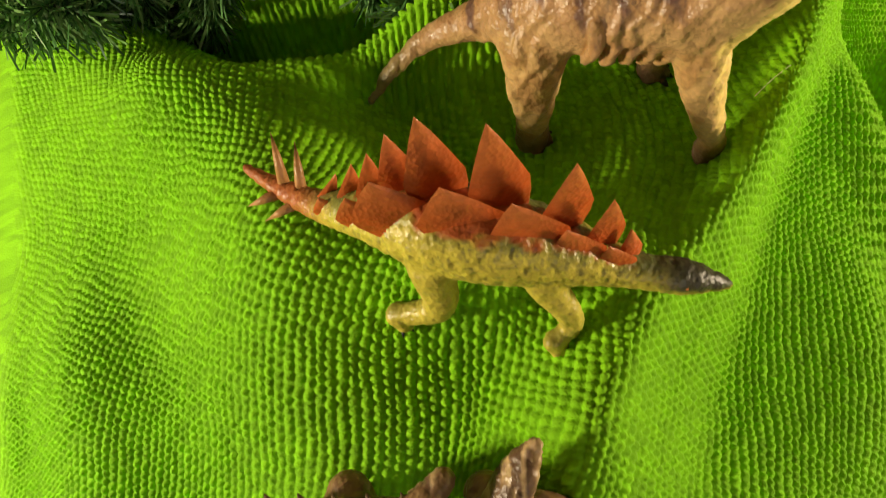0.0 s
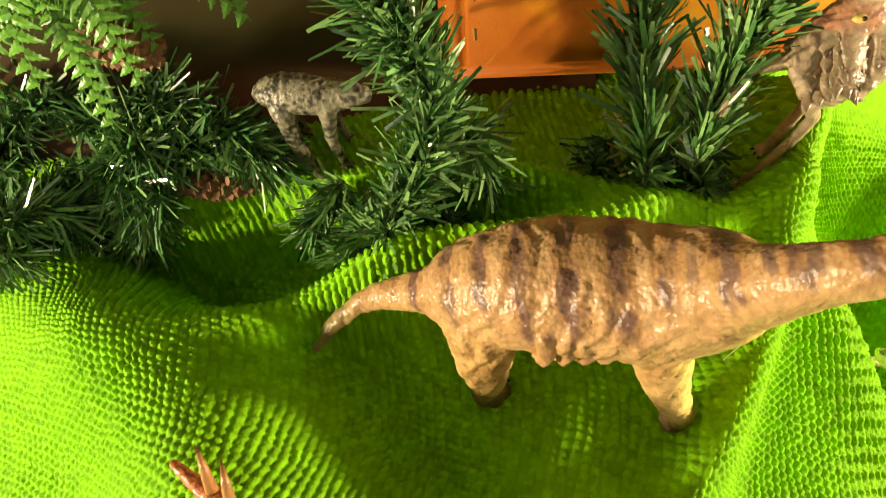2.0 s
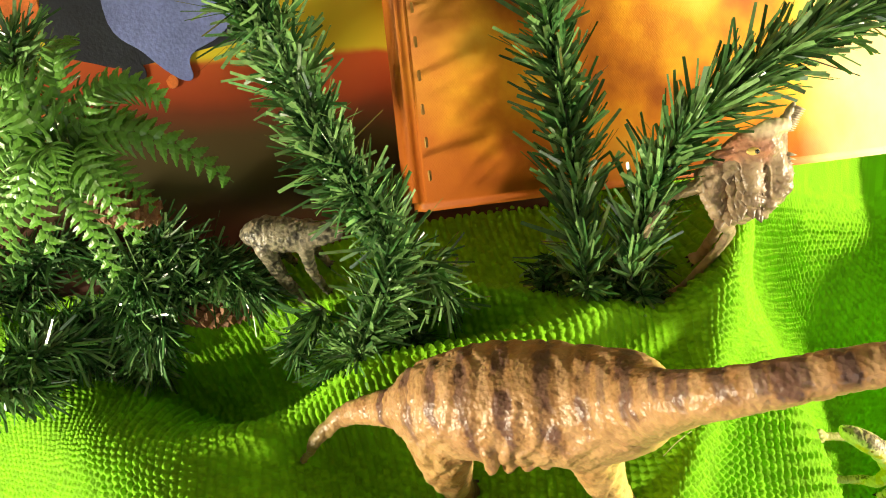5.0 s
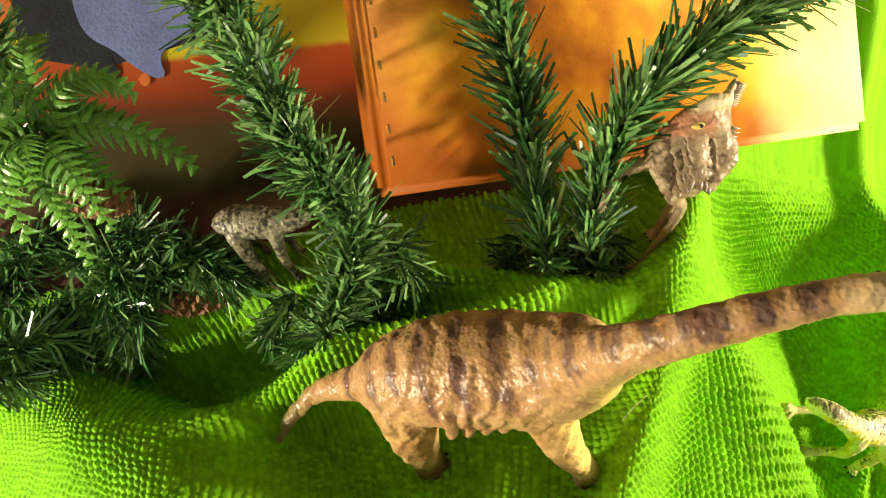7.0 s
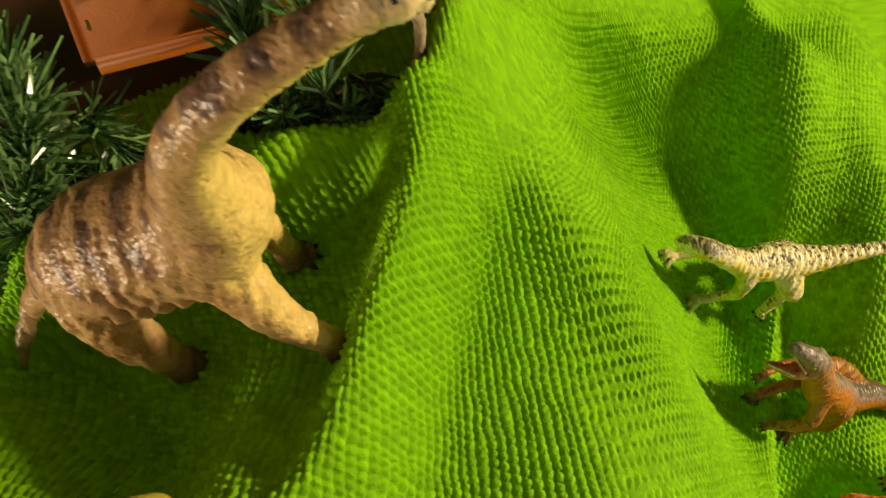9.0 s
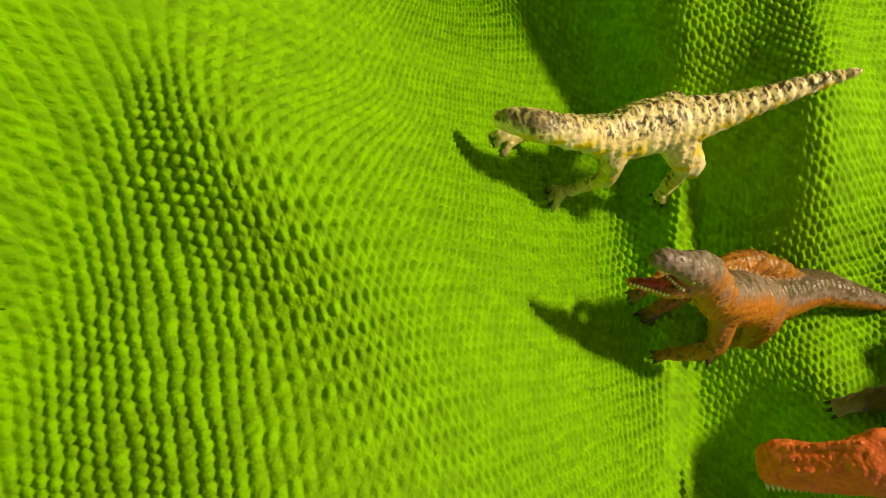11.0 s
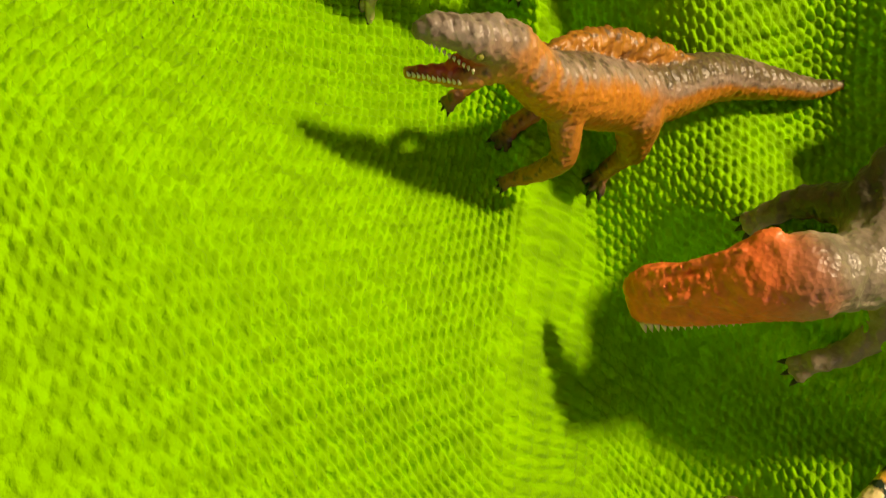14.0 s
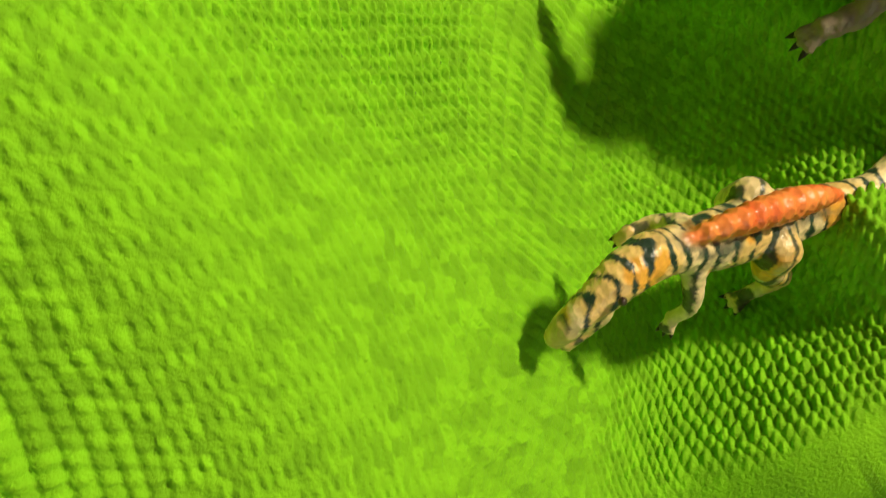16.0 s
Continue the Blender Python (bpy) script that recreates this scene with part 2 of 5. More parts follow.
PLASTER = material("off_white_wall_paint", (0.5, 0.47, 0.42), rough=0.9, scale=3, vary=0.06, bump=0.2, bump_scale=60)
BOARDS = material("brown_floor_varnish", (0.25, 0.15, 0.08), rough=0.5, scale=6, vary=0.3, bump=0.2, bump_scale=40)


# ---------------------------------------------------------------- mesh tools
def mesh_of(name, verts, faces, mats, smooth=False, face_mats=None):
    me = bpy.data.meshes.new(name)
    me.from_pydata([tuple(v) for v in verts], [], [tuple(int(i) for i in f) for f in faces])
    for m in mats:
        me.materials.append(m)
    if smooth:
        me.polygons.foreach_set("use_smooth", [True] * len(me.polygons))
    if face_mats is not None:
        me.polygons.foreach_set("material_index", list(face_mats))
    me.update()
    return me


def part(name, me, parent, label=""):
    ob = new(name, me)
    ob.parent = parent
    if label:
        ob["label"] = label
    return ob


def box_mesh(name, lo, hi, mat, bevel=0.0):
    bm = bmesh.new()
    bmesh.ops.create_cube(bm, size=1.0)
    for v in bm.verts:
        for i in range(3):
            v.co[i] = lo[i] + (v.co[i] + 0.5) * (hi[i] - lo[i])
    if bevel:
        bmesh.ops.bevel(bm, geom=bm.edges[:], offset=bevel, segments=3, affect="EDGES")
    me = bpy.data.meshes.new(name)
    bm.to_mesh(me)
    bm.free()
    me.materials.append(mat)
    return me


def smooth_path(points, n):
    """Catmull-Rom through the points; n samples for each span. Works on any width of row."""
    p = np.array(points, float)
    q = np.vstack([2 * p[0] - p[1], p, 2 * p[-1] - p[-2]])
    out = []
    for i in range(len(p) - 1):
        for t in np.linspace(0, 1, n, endpoint=False):
            a, b, c, d = q[i:i + 4]
            out.append(0.5 * (2 * b + (c - a) * t + (2 * a - 5 * b + 4 * c - d) * t * t + (3 * b - a - 3 * c + d) * t ** 3))
    out.append(p[-1])
    return np.array(out)


LATTICE = np.random.RandomState(7).rand(32, 32, 32)


def vnoise(p):
    """Smooth value noise, 0 to 1, at rows of places."""
    i = np.floor(p).astype(int)
    f = p - i
    f = f * f * (3 - 2 * f)
    v = 0
    for dx in (0, 1):
        for dy in (0, 1):
            for dz in (0, 1):
                w = (f[:, 0] if dx else 1 - f[:, 0]) * (f[:, 1] if dy else 1 - f[:, 1]) * (f[:, 2] if dz else 1 - f[:, 2])
                v = v + w * LATTICE[(i[:, 0] + dx) % 32, (i[:, 1] + dy) % 32, (i[:, 2] + dz) % 32]
    return v


def vertex_normals(v, f):
    n = np.zeros_like(v)
    c = np.cross(v[f[:, 2]] - v[f[:, 0]], v[f[:, 3]] - v[f[:, 1]])
    for k in range(4):
        np.add.at(n, f[:, k], c)
    return n / np.maximum(np.linalg.norm(n, axis=1, keepdims=True), 1e-12)


def net(f, lo, h):
    """Surface net of the zero level of the grid f: verts and quads."""
    s = f < 0
    n = np.array(f.shape)
    acc = np.zeros((*(n - 1), 3))
    cnt = np.zeros(n - 1)
    sl = lambda o, ax=None: tuple(slice(o[i], n[i] - 1 + o[i]) for i in range(3))
    for ax in range(3):
        for a in (0, 1):
            for b in (0, 1):
                o = [0, 0, 0]
                o[(ax + 1) % 3], o[(ax + 2) % 3] = a, b
                p = list(o)
                p[ax] = 1
                f0, f1 = f[sl(o)], f[sl(p)]
                m = (f0 < 0) != (f1 < 0)
                t = np.where(m, f0 / np.where(m, f0 - f1, 1), 0)
                cnt += m
                for i in range(3):
                    acc[..., i] += m * (o[i] + (t if i == ax else 0))
    live = cnt > 0
    idx = -np.ones(n - 1, int)
    idx[live] = np.arange(live.sum())
    cells = np.argwhere(live)
    verts = lo + h * (cells + acc[live] / cnt[live][:, None])
    quads = []
    for ax in range(3):
        b, c = (ax + 1) % 3, (ax + 2) % 3
        o1 = [slice(None)] * 3
        o0, o2 = list(o1), list(o1)
        o0[ax], o2[ax] = slice(0, -1), slice(1, None)
        f0, f1 = s[tuple(o0)], s[tuple(o2)]
        e = np.argwhere(f0 != f1)
        e = e[(e[:, b] > 0) & (e[:, c] > 0) & (e[:, b] < n[b] - 1) & (e[:, c] < n[c] - 1)]
        inside = f0[tuple(e.T)]
        q = []
        for db, dc in ((1, 1), (0, 1), (0, 0), (1, 0)):
            k = e.copy()
            k[:, b] -= db
            k[:, c] -= dc
            q.append(idx[tuple(k.T)])
        q = np.stack(q, 1)
        q[~inside] = q[~inside][:, ::-1]
        quads.append(q)
    return verts, np.concatenate(quads)


def cone_distance(p, a, b, squash=None):
    """Distance of places p from the rounded cone between rows a and b (x, y, z, r)."""
    pa, ba = p - a[:3], b[:3] - a[:3]
    t = np.clip((pa @ ba) / max(ba @ ba, 1e-12), 0, 1)
    d = pa - t[..., None] * ba
    if squash is not None:
        ax, k = squash
        ax = np.array(ax, float) / np.linalg.norm(ax)
        d = d + (k - 1) * (d @ ax)[..., None] * ax
    return np.linalg.norm(d, axis=-1) - (a[3] + t * (b[3] - a[3]))


class Toy:
    """A moulded toy animal as one mesh: rounded cones blended into a skin, with paint, and hard small pieces joined on."""

    def __init__(self, res=0.0009, blend=0.003):
        self.res, self.blend, self.cones, self.bits = res, blend, [], []

    def limb(self, zone, points, squash=None, n=3, blend=None):
        p = smooth_path(points, n) if len(points) > 2 else np.array(points, float)
        p[:, 3] = np.maximum(p[:, 3], 0.0006)
        self.cones.append((zone, p, squash, self.blend if blend is None else blend))

    def bit(self, verts, faces, colour, name):
        self.bits.append((np.array(verts, float), faces, colour, name))

    def spike(self, base, tip, r, colour, sides=7, name="claw"):
        base, tip = Vector(base), Vector(tip)
        d = tip - base
        q = d.to_track_quat("Z", "Y")
        v = []
        for k, s in ((0.0, 1.0), (0.55, 0.62)):
            v += [base + d * k + q @ Vector((r * s * math.cos(math.tau * i / sides), r * s * math.sin(math.tau * i / sides), 0)) for i in range(sides)]
        v.append(tip)
        f = [(i, (i + 1) % sides, sides + (i + 1) % sides, sides + i) for i in range(sides)] + [(sides + i, sides + (i + 1) % sides, 2 * sides) for i in range(sides)]
        self.bit(v, f + [tuple(range(sides))[::-1]], colour, name)

    def ball(self, centre, r, colour, scale=(1, 1, 1), name="eye"):
        bm = bmesh.new()
        bmesh.ops.create_uvsphere(bm, u_segments=10, v_segments=7, radius=r)
        v = [Vector(centre) + Vector((x.co.x * scale[0], x.co.y * scale[1], x.co.z * scale[2])) for x in bm.verts]
        f = [tuple(y.index for y in x.verts) for x in bm.faces]
        bm.free()
        self.bit(v, f, colour, name)

    def plate(self, base_a, base_b, tip, thick, colour, tip_colour=None, name="back_plate"):
        """A leaf-shaped upright plate, thickest at its root, with a rib and a sharp rim."""
        a, b, t = Vector(base_a), Vector(base_b), Vector(tip)
        mid, up = (a + b) / 2, t - (a + b) / 2
        side, nrm = (b - a), (b - a).cross(up).normalized()
        rows, v, col = 7, [], []
        for i in range(rows + 1):
            k = i / rows
            w = 0.30 + 0.20 * k / 0.38 if k < 0.38 else 0.5 * (1 - (k - 0.38) / 0.62) ** 0.85
            for j in range(7):
                s = (j / 6 - 0.5) * 2
                for sgn in (1, -1):
                    th = thick * (1 - k * 0.75) * (1 - s * s) ** 0.6 * 0.5 * (1 + 0.12 * math.sin(19 * s + 2.0 * k))
                    v.append(mid + up * (k - 0.03 * s * s * (1 - k)) + side * (w * s) + nrm * (sgn * th))
                    c = Vector(colour) * (0.85 + 0.3 * random.random())
                    col.append(c.lerp(Vector(tip_colour), max(0, k - 0.45) * 1.3) if tip_colour else c)
        f = []
        for i in range(rows):
            for j in range(6):
                p, q = (i * 7 + j) * 2, ((i + 1) * 7 + j) * 2
                f += [(p, p + 2, q + 2, q), (p + 1, q + 1, q + 3, p + 3)]
        self.bit(v, f, col, name)

    def build(self, name, paint, mat, base, relief=(0.00035, 0.0022), folds=None, gain=1.3):
        pts = np.vstack([c[1] for c in self.cones])
        h = self.res
        lo = (pts[:, :3] - pts[:, 3:]).min(0) - 4 * h
        hi = (pts[:, :3] + pts[:, 3:]).max(0) + 4 * h
        n = np.ceil((hi - lo) / h).astype(int) + 1
        f = np.full(n, 1.0)
        axes = [lo[i] + h * np.arange(n[i]) for i in range(3)]
        for zone, p, sq, k in self.cones:
            pad = p[:, 3].max() * (1.0 if sq is None else max(1.0, 1 / sq[1])) + k + 2 * h
            i0 = np.maximum(np.floor((p[:, :3].min(0) - pad - lo) / h).astype(int), 0)
            i1 = np.minimum(np.ceil((p[:, :3].max(0) + pad - lo) / h).astype(int) + 1, n)
            reg = tuple(slice(i0[i], i1[i]) for i in range(3))
            d = np.full([r.stop - r.start for r in reg], 1.0)
            for a, b in zip(p[:-1], p[1:]):
                r_out = max(a[3], b[3]) + pad
                j0 = np.maximum(np.floor((np.minimum(a[:3], b[:3]) - r_out - lo) / h).astype(int), i0) - i0
                j1 = np.minimum(np.ceil((np.maximum(a[:3], b[:3]) + r_out - lo) / h).astype(int) + 1, i1) - i0
                sub = tuple(slice(j0[i], j1[i]) for i in range(3))
                g = np.stack(np.meshgrid(*[axes[i][i0[i] + j0[i]:i0[i] + j1[i]] for i in range(3)], indexing="ij"), -1)
                d[sub] = np.minimum(d[sub], cone_distance(g, a, b, sq))
            o = f[reg]
            m = np.clip(0.5 + 0.5 * (o - d) / k, 0, 1)
            f[reg] = np.where(o > 0.5, d, np.where(d > 0.5, o, o * (1 - m) + d * m - k * m * (1 - m)))
        v, q = net(f, lo, h)
        nrm = vertex_normals(v, q)
        zones = {}
        for zone, p, sq, k in self.cones:
            for a, b in zip(p[:-1], p[1:]):
                zones[zone] = np.minimum(zones.get(zone, 9.0), cone_distance(v, a, b, sq))
        amp, size = relief
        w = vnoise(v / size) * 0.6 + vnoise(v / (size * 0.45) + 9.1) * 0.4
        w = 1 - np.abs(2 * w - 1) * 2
        v2 = v + nrm * (amp * w)[:, None]
        if folds is not None:
            v2 = v2 + nrm * folds(v, nrm, zones)[:, None]
        col = np.clip(paint(v, nrm, zones) * gain, 0.003, 0.9)
        # paint darkened where the relief dips, shade put into the colour
        hollow_shade = 0.86 + 0.22 * np.clip(0.5 + 0.7 * w, 0, 1)
        col = col * hollow_shade[:, None]
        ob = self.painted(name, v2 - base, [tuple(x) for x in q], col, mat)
        ob.location = base
        for bv, bf, bc, bit_name in self.bits:
            bc = np.array(bc, float) if np.ndim(bc) == 2 else np.tile(np.array(bc, float), (len(bv), 1))
            self.painted(bit_name, bv - base, bf, bc, mat).parent = ob
        return ob

    def painted(self, name, verts, faces, cols, mat):
        me = mesh_of(name, verts, faces, [mat], smooth=True)
        layer = me.attributes.new("paint", "FLOAT_COLOR", "POINT")
        layer.data.foreach_set("color", np.hstack([cols, np.ones((len(cols), 1))]).astype(np.float32).ravel())
        return new(name, me)


def share(zones, *names, soft=0.0012):
    """How far a place belongs to the named zones, 0 to 1, blended at the seams."""
    best = np.minimum.reduce([zones[z] for z in names])
    rest = [zones[z] for z in zones if z not in names]
    if not rest:
        return np.ones_like(best)
    return 1 / (1 + np.exp(np.clip((best - np.minimum.reduce(rest)) / soft, -30, 30)))


def mixed(a, b, k):
    return np.asarray(a, float) * (1 - k)[:, None] + np.asarray(b, float) * k[:, None]


def step(x, lo, hi):
    t = np.clip((x - lo) / (hi - lo), 0, 1)
    return t * t * (3 - 2 * t)

# ---------------------------------------------------------------- the cloth
# two levels joined by a steep fall, and long soft folds: centre x, y, heading in degrees, half length, half width, height
FOLDS_LEFT = [
    (-0.200, 0.073, -80, 0.150, 0.0700, -0.1166),
    (-0.164, 0.074, -42, 0.073, 0.0457, 0.0282),
    (-0.111, 0.080, -81, 0.100, 0.0375, -0.0298),
    (-0.109, 0.219, -30, 0.072, 0.0100, -0.0299),
    (-0.108, 0.159, -80, 0.026, 0.0266, 0.0065),
    (-0.104, 0.200, -23, 0.055, 0.0210, -0.0159),
    (-0.089, 0.005, 1, 0.085, 0.0298, -0.0321),
    (-0.053, 0.106, -47, 0.080, 0.0406, 0.0242),
    (-0.001, 0.316, 22, 0.145, 0.0367, -0.0405),
    (0.003, 0.010, 20, 0.023, 0.0202, -0.0213),
    (0.003, 0.133, -61, 0.069, 0.0164, -0.0207),
    (0.007, 0.183, 8, 0.056, 0.0100, 0.0453),
    (-0.052, 0.205, 0, 0.042, 0.0220, -0.0420),
    (-0.110, 0.180, 30, 0.030, 0.0200, 0.0080),
]
FOLDS_MIDDLE = [
    (0.013, 0.084, -8, 0.027, 0.0205, 0.0359),
    (0.023, 0.162, -90, 0.030, 0.0295, -0.0046),
    (0.038, 0.215, -7, 0.073, 0.0100, 0.0294),
    (0.042, 0.019, -9, 0.068, 0.0292, 0.0129),
    (0.048, 0.058, 74, 0.077, 0.0239, 0.0398),
    (0.087, 0.196, 8, 0.042, 0.0109, 0.0269),
    (0.096, 0.097, 66, 0.068, 0.0100, 0.0125),
    (0.105, 0.131, 57, 0.075, 0.0100, 0.0282),
    (0.149, 0.227, 62, 0.081, 0.0137, 0.0513),
    (0.151, 0.215, -24, 0.068, 0.0224, -0.0117),
    (0.169, 0.059, 79, 0.056, 0.0312, 0.0282),
    (0.190, 0.021, 81, 0.096, 0.0235, 0.0289),
]
FOLDS_RIGHT = [
    (0.193, 0.131, -71, 0.102, 0.0225, 0.0274),
    (0.216, 0.282, -61, 0.083, 0.0437, -0.0494),
    (0.254, 0.154, 69, 0.089, 0.0344, -0.0486),
    (0.256, -0.071, -4, 0.059, 0.0264, 0.0324),
    (0.283, -0.024, 25, 0.016, 0.0211, 0.0337),
    (0.290, 0.052, 48, 0.058, 0.0248, 0.0394),
    (0.306, 0.069, 45, 0.091, 0.0292, -0.0490),
    (0.309, 0.225, 62, 0.048, 0.0291, 0.0316),
    (0.314, 0.153, -86, 0.070, 0.0237, -0.0020),
    (0.318, 0.033, -63, 0.048, 0.0200, 0.0321),
    (0.328, 0.277, 19, 0.033, 0.0283, 0.0296),
    (0.339, 0.170, 72, 0.094, 0.0200, 0.0227),
    # fold added out of view to throw shadow over the low ground
    (0.365, -0.085, -90, 0.040, 0.0250, 0.0750),
    (0.350, 0.430, 20, 0.120, 0.0450, 0.1000),
    (0.322, 0.385, 95, 0.070, 0.0120, 0.0350),
]


def lie(x, y):
    """Height of the draped cloth."""
    far, x0 = np.maximum(0, -0.176 - x), x
    x = np.maximum(x, -0.176)
    s = 0.5 * (1 + np.tanh((x - 0.1795 - 0.1915 * (y - 0.1) + 0.2012 * (y - 0.1) ** 2) / 0.0461))
    v = (0.2513 - 0.0448 * x + 0.0380 * (y - 0.12)) * (1 - s) + (0.0989 + 0.0633 * (y - 0.1) - 0.2755 * (x - 0.28)) * s
    v = v - 0.0091 * 0.5 * (1 - np.tanh((x + 0.1613) / 0.0402))
    # a sharp step at the foot of the fall
    v = v - 0.0645 * (0.5 * (1 + np.tanh((x - 0.2370 - 0.4493 * (y - 0.05)) / 0.0040)) - 0.5 * (1 + np.tanh((x - 0.3182) / 0.0535))) * 0.5 * (1 - np.tanh((y - 0.1256) / 0.0519))
    for cx, cy, a, l, w, h in FOLDS_LEFT + FOLDS_MIDDLE + FOLDS_RIGHT:
        c, sn = math.cos(radians(a)), math.sin(radians(a))
        u, t = (x - cx) * c + (y - cy) * sn, -(x - cx) * sn + (y - cy) * c
        v = v + h * np.exp(-(u / l) ** 2 - (t / w) ** 2)
    # it falls away evenly at one side, and towards its hem it sinks to the floor
    v, x = v - 0.7 * far, x0
    out = np.maximum.reduce([np.clip((x - 0.48) / 0.3, 0, 1), np.clip((-0.24 - x) / 0.3, 0, 1), np.clip((y - 0.5) / 0.3, 0, 1), np.clip((-0.14 - y) / 0.25, 0, 1)])
    out = out * out * (3 - 2 * out)
    return np.maximum(v, 0.02) * (1 - out) + 0.004 * out


def ground(x, y):
    return float(lie(np.array(float(x)), np.array(float(y))))


def cloth():
    fine = 0.0006
    def axis(lo, hi, inner):
        return np.concatenate([np.linspace(lo, inner[0], 40, endpoint=False), inner, np.linspace(inner[-1] + 0.002, hi, 40)])
    # even steps along the cloth itself, so close together where it falls steeply
    probe, rows = np.arange(-0.20, 0.40, 0.0002), np.linspace(-0.06, 0.24, 31)
    slope = np.gradient(lie(*np.meshgrid(probe, rows, indexing="ij")), probe, axis=0)
    run = np.cumsum(np.sqrt(1 + np.percentile(np.abs(slope), 80, axis=1) ** 2) * np.where((probe > 0.14) & (probe < 0.26), 0.00028, 0.0002))
    xs = axis(-0.60, 0.85, np.interp(np.arange(run[0], run[-1], fine), run, probe))
    ys = axis(-0.42, 0.85, np.concatenate([np.arange(-0.07, 0.21, fine * 1.05), np.arange(0.21, 0.34, fine * 1.7)]))
    x, y = np.meshgrid(xs, ys, indexing="ij")
    z = lie(x, y)
    zx, zy = np.gradient(z, xs, axis=0), np.gradient(z, ys, axis=1)
    # lengths along the cloth, so that the knit keeps its size on slopes
    band_x, band_y = (xs > -0.1) & (xs < 0.35), (ys > -0.03) & (ys < 0.17)
    near = np.exp(-((ys[:, None] - ys[None, :]) / 0.035) ** 2)
    near = near / near.sum(1, keepdims=True)
    stretch = np.sqrt(1 + zx ** 2)
    own = np.clip((0.16 - xs) / 0.04, 0, 1)[:, None]
    u = np.cumsum((own * (stretch @ near.T) + (1 - own) * np.percentile(stretch[:, band_y], 70, axis=1)[:, None]) * np.gradient(xs)[:, None], axis=0)
    u = u - u[np.searchsorted(xs, 0.19)][None, :]
    v = np.cumsum(np.sqrt(1 + zy ** 2)[band_x, :].mean(0) * np.gradient(ys))[None, :] + 0 * x
    # the ribs lean a little, more so towards the front
    move = (1.2 * np.maximum(0, 0.08 - ys) ** 2 - 0.06 * (ys - 0.1)) * np.clip((ys + 0.3) / 0.2, 0, 1)
    u = np.stack([np.interp(xs + m, xs, u[:, j]) for j, m in enumerate(move)], 1)
    v = v - 0.06 * u
    P, Q = 0.0037, 0.0033
    flat = np.stack([x, y, np.zeros_like(x)], -1).reshape(-1, 3)
    noise = lambda size, o=0.0: vnoise(flat / size + o).reshape(x.shape)
    wob, wob2 = noise(0.02) - 0.5, noise(0.006, 5) - 0.5
    uu, vv = u / P + wob * 0.5 + wob2 * 0.4, v / Q + wob2 * 0.6
    # ribs of small puffed stitches, every second rib half a stitch on
    rib = np.abs(np.sin(np.pi * uu)) ** 0.55
    shift = vv + 0.5 * np.floor(uu) + 0.3 * (uu - np.floor(uu) - 0.5)
    stitch = np.abs(np.sin(np.pi * shift)) ** 0.75
    turn = np.sin(np.floor(uu) * 12.9898 + np.floor(shift) * 78.233) * 43758.5453
    each = turn - np.floor(turn)
    strength = (0.6 + 0.8 * noise(0.05, 3)) * (1 + 0.1 * np.clip((x - 0.22) / 0.03, 0, 1)) * (1.0 + 0.25 * np.clip(np.abs(zx) - 0.6, 0, 1)) * (1 - 0.55 * np.exp(-((x - 0.185) / 0.03) ** 2) * np.clip((0.14 - y) / 0.06, 0, 1))
    # down the fall and below it the stitches sit in a diamond lattice
    loose = np.clip((x - 0.155) / 0.04, 0, 1)
    diamond = (np.abs(np.sin(np.pi * (uu + 0.5 * vv))) * np.abs(np.sin(np.pi * (uu - 0.5 * vv)))) ** 0.8
    puff = (1 - loose) * (0.18 * rib + 0.82 * rib * stitch) + loose * (0.20 * rib + 0.80 * diamond)
    k = KNIT * strength * (puff * (0.8 + 0.3 * each) - 0.6)
    k += 0.00022 * (noise(0.0017) - 0.5)
    k = k * np.clip((0.335 - y) / 0.02, 0, 1) * np.clip((y + 0.068) / 0.01, 0, 1) * np.clip((0.395 - x) / 0.01, 0, 1) * np.clip((x + 0.198) / 0.01, 0, 1)
    nz = 1 / np.sqrt(1 + zx ** 2 + zy ** 2)
    verts = np.stack([x - zx * nz * k, y - zy * nz * k, z + nz * k], -1).reshape(-1, 3)
    nx, ny = x.shape
    i = np.arange(nx * ny).reshape(nx, ny)
    quads = np.stack([i[:-1, :-1], i[1:, :-1], i[1:, 1:], i[:-1, 1:]], -1).reshape(-1, 4)
    me = bpy.data.meshes.new("green_cloth")
    me.vertices.add(len(verts))
    me.vertices.foreach_set("co", verts.astype(np.float32).ravel())
    me.loops.add(quads.size)
    me.loops.foreach_set("vertex_index", quads.ravel().astype(np.int32))
    me.polygons.add(len(quads))
    me.polygons.foreach_set("loop_start", np.arange(0, quads.size, 4, dtype=np.int32))
    me.update(calc_edges=True)
    me.polygons.foreach_set("use_smooth", [True] * len(quads))
    me.materials.append(CLOTH)
    # each stitch took the dye a little differently
    dye = me.attributes.new("dye", "FLOAT", "POINT")
    dye.data.foreach_set("value", (each * 0.75 + 0.25 * noise(0.0022, 8)).astype(np.float32).ravel())
    return tagged(new("green_cloth", me), "bright lime green knitted cloth draped in deep soft folds", "cloth")


KNIT = 0.0020
cloth()


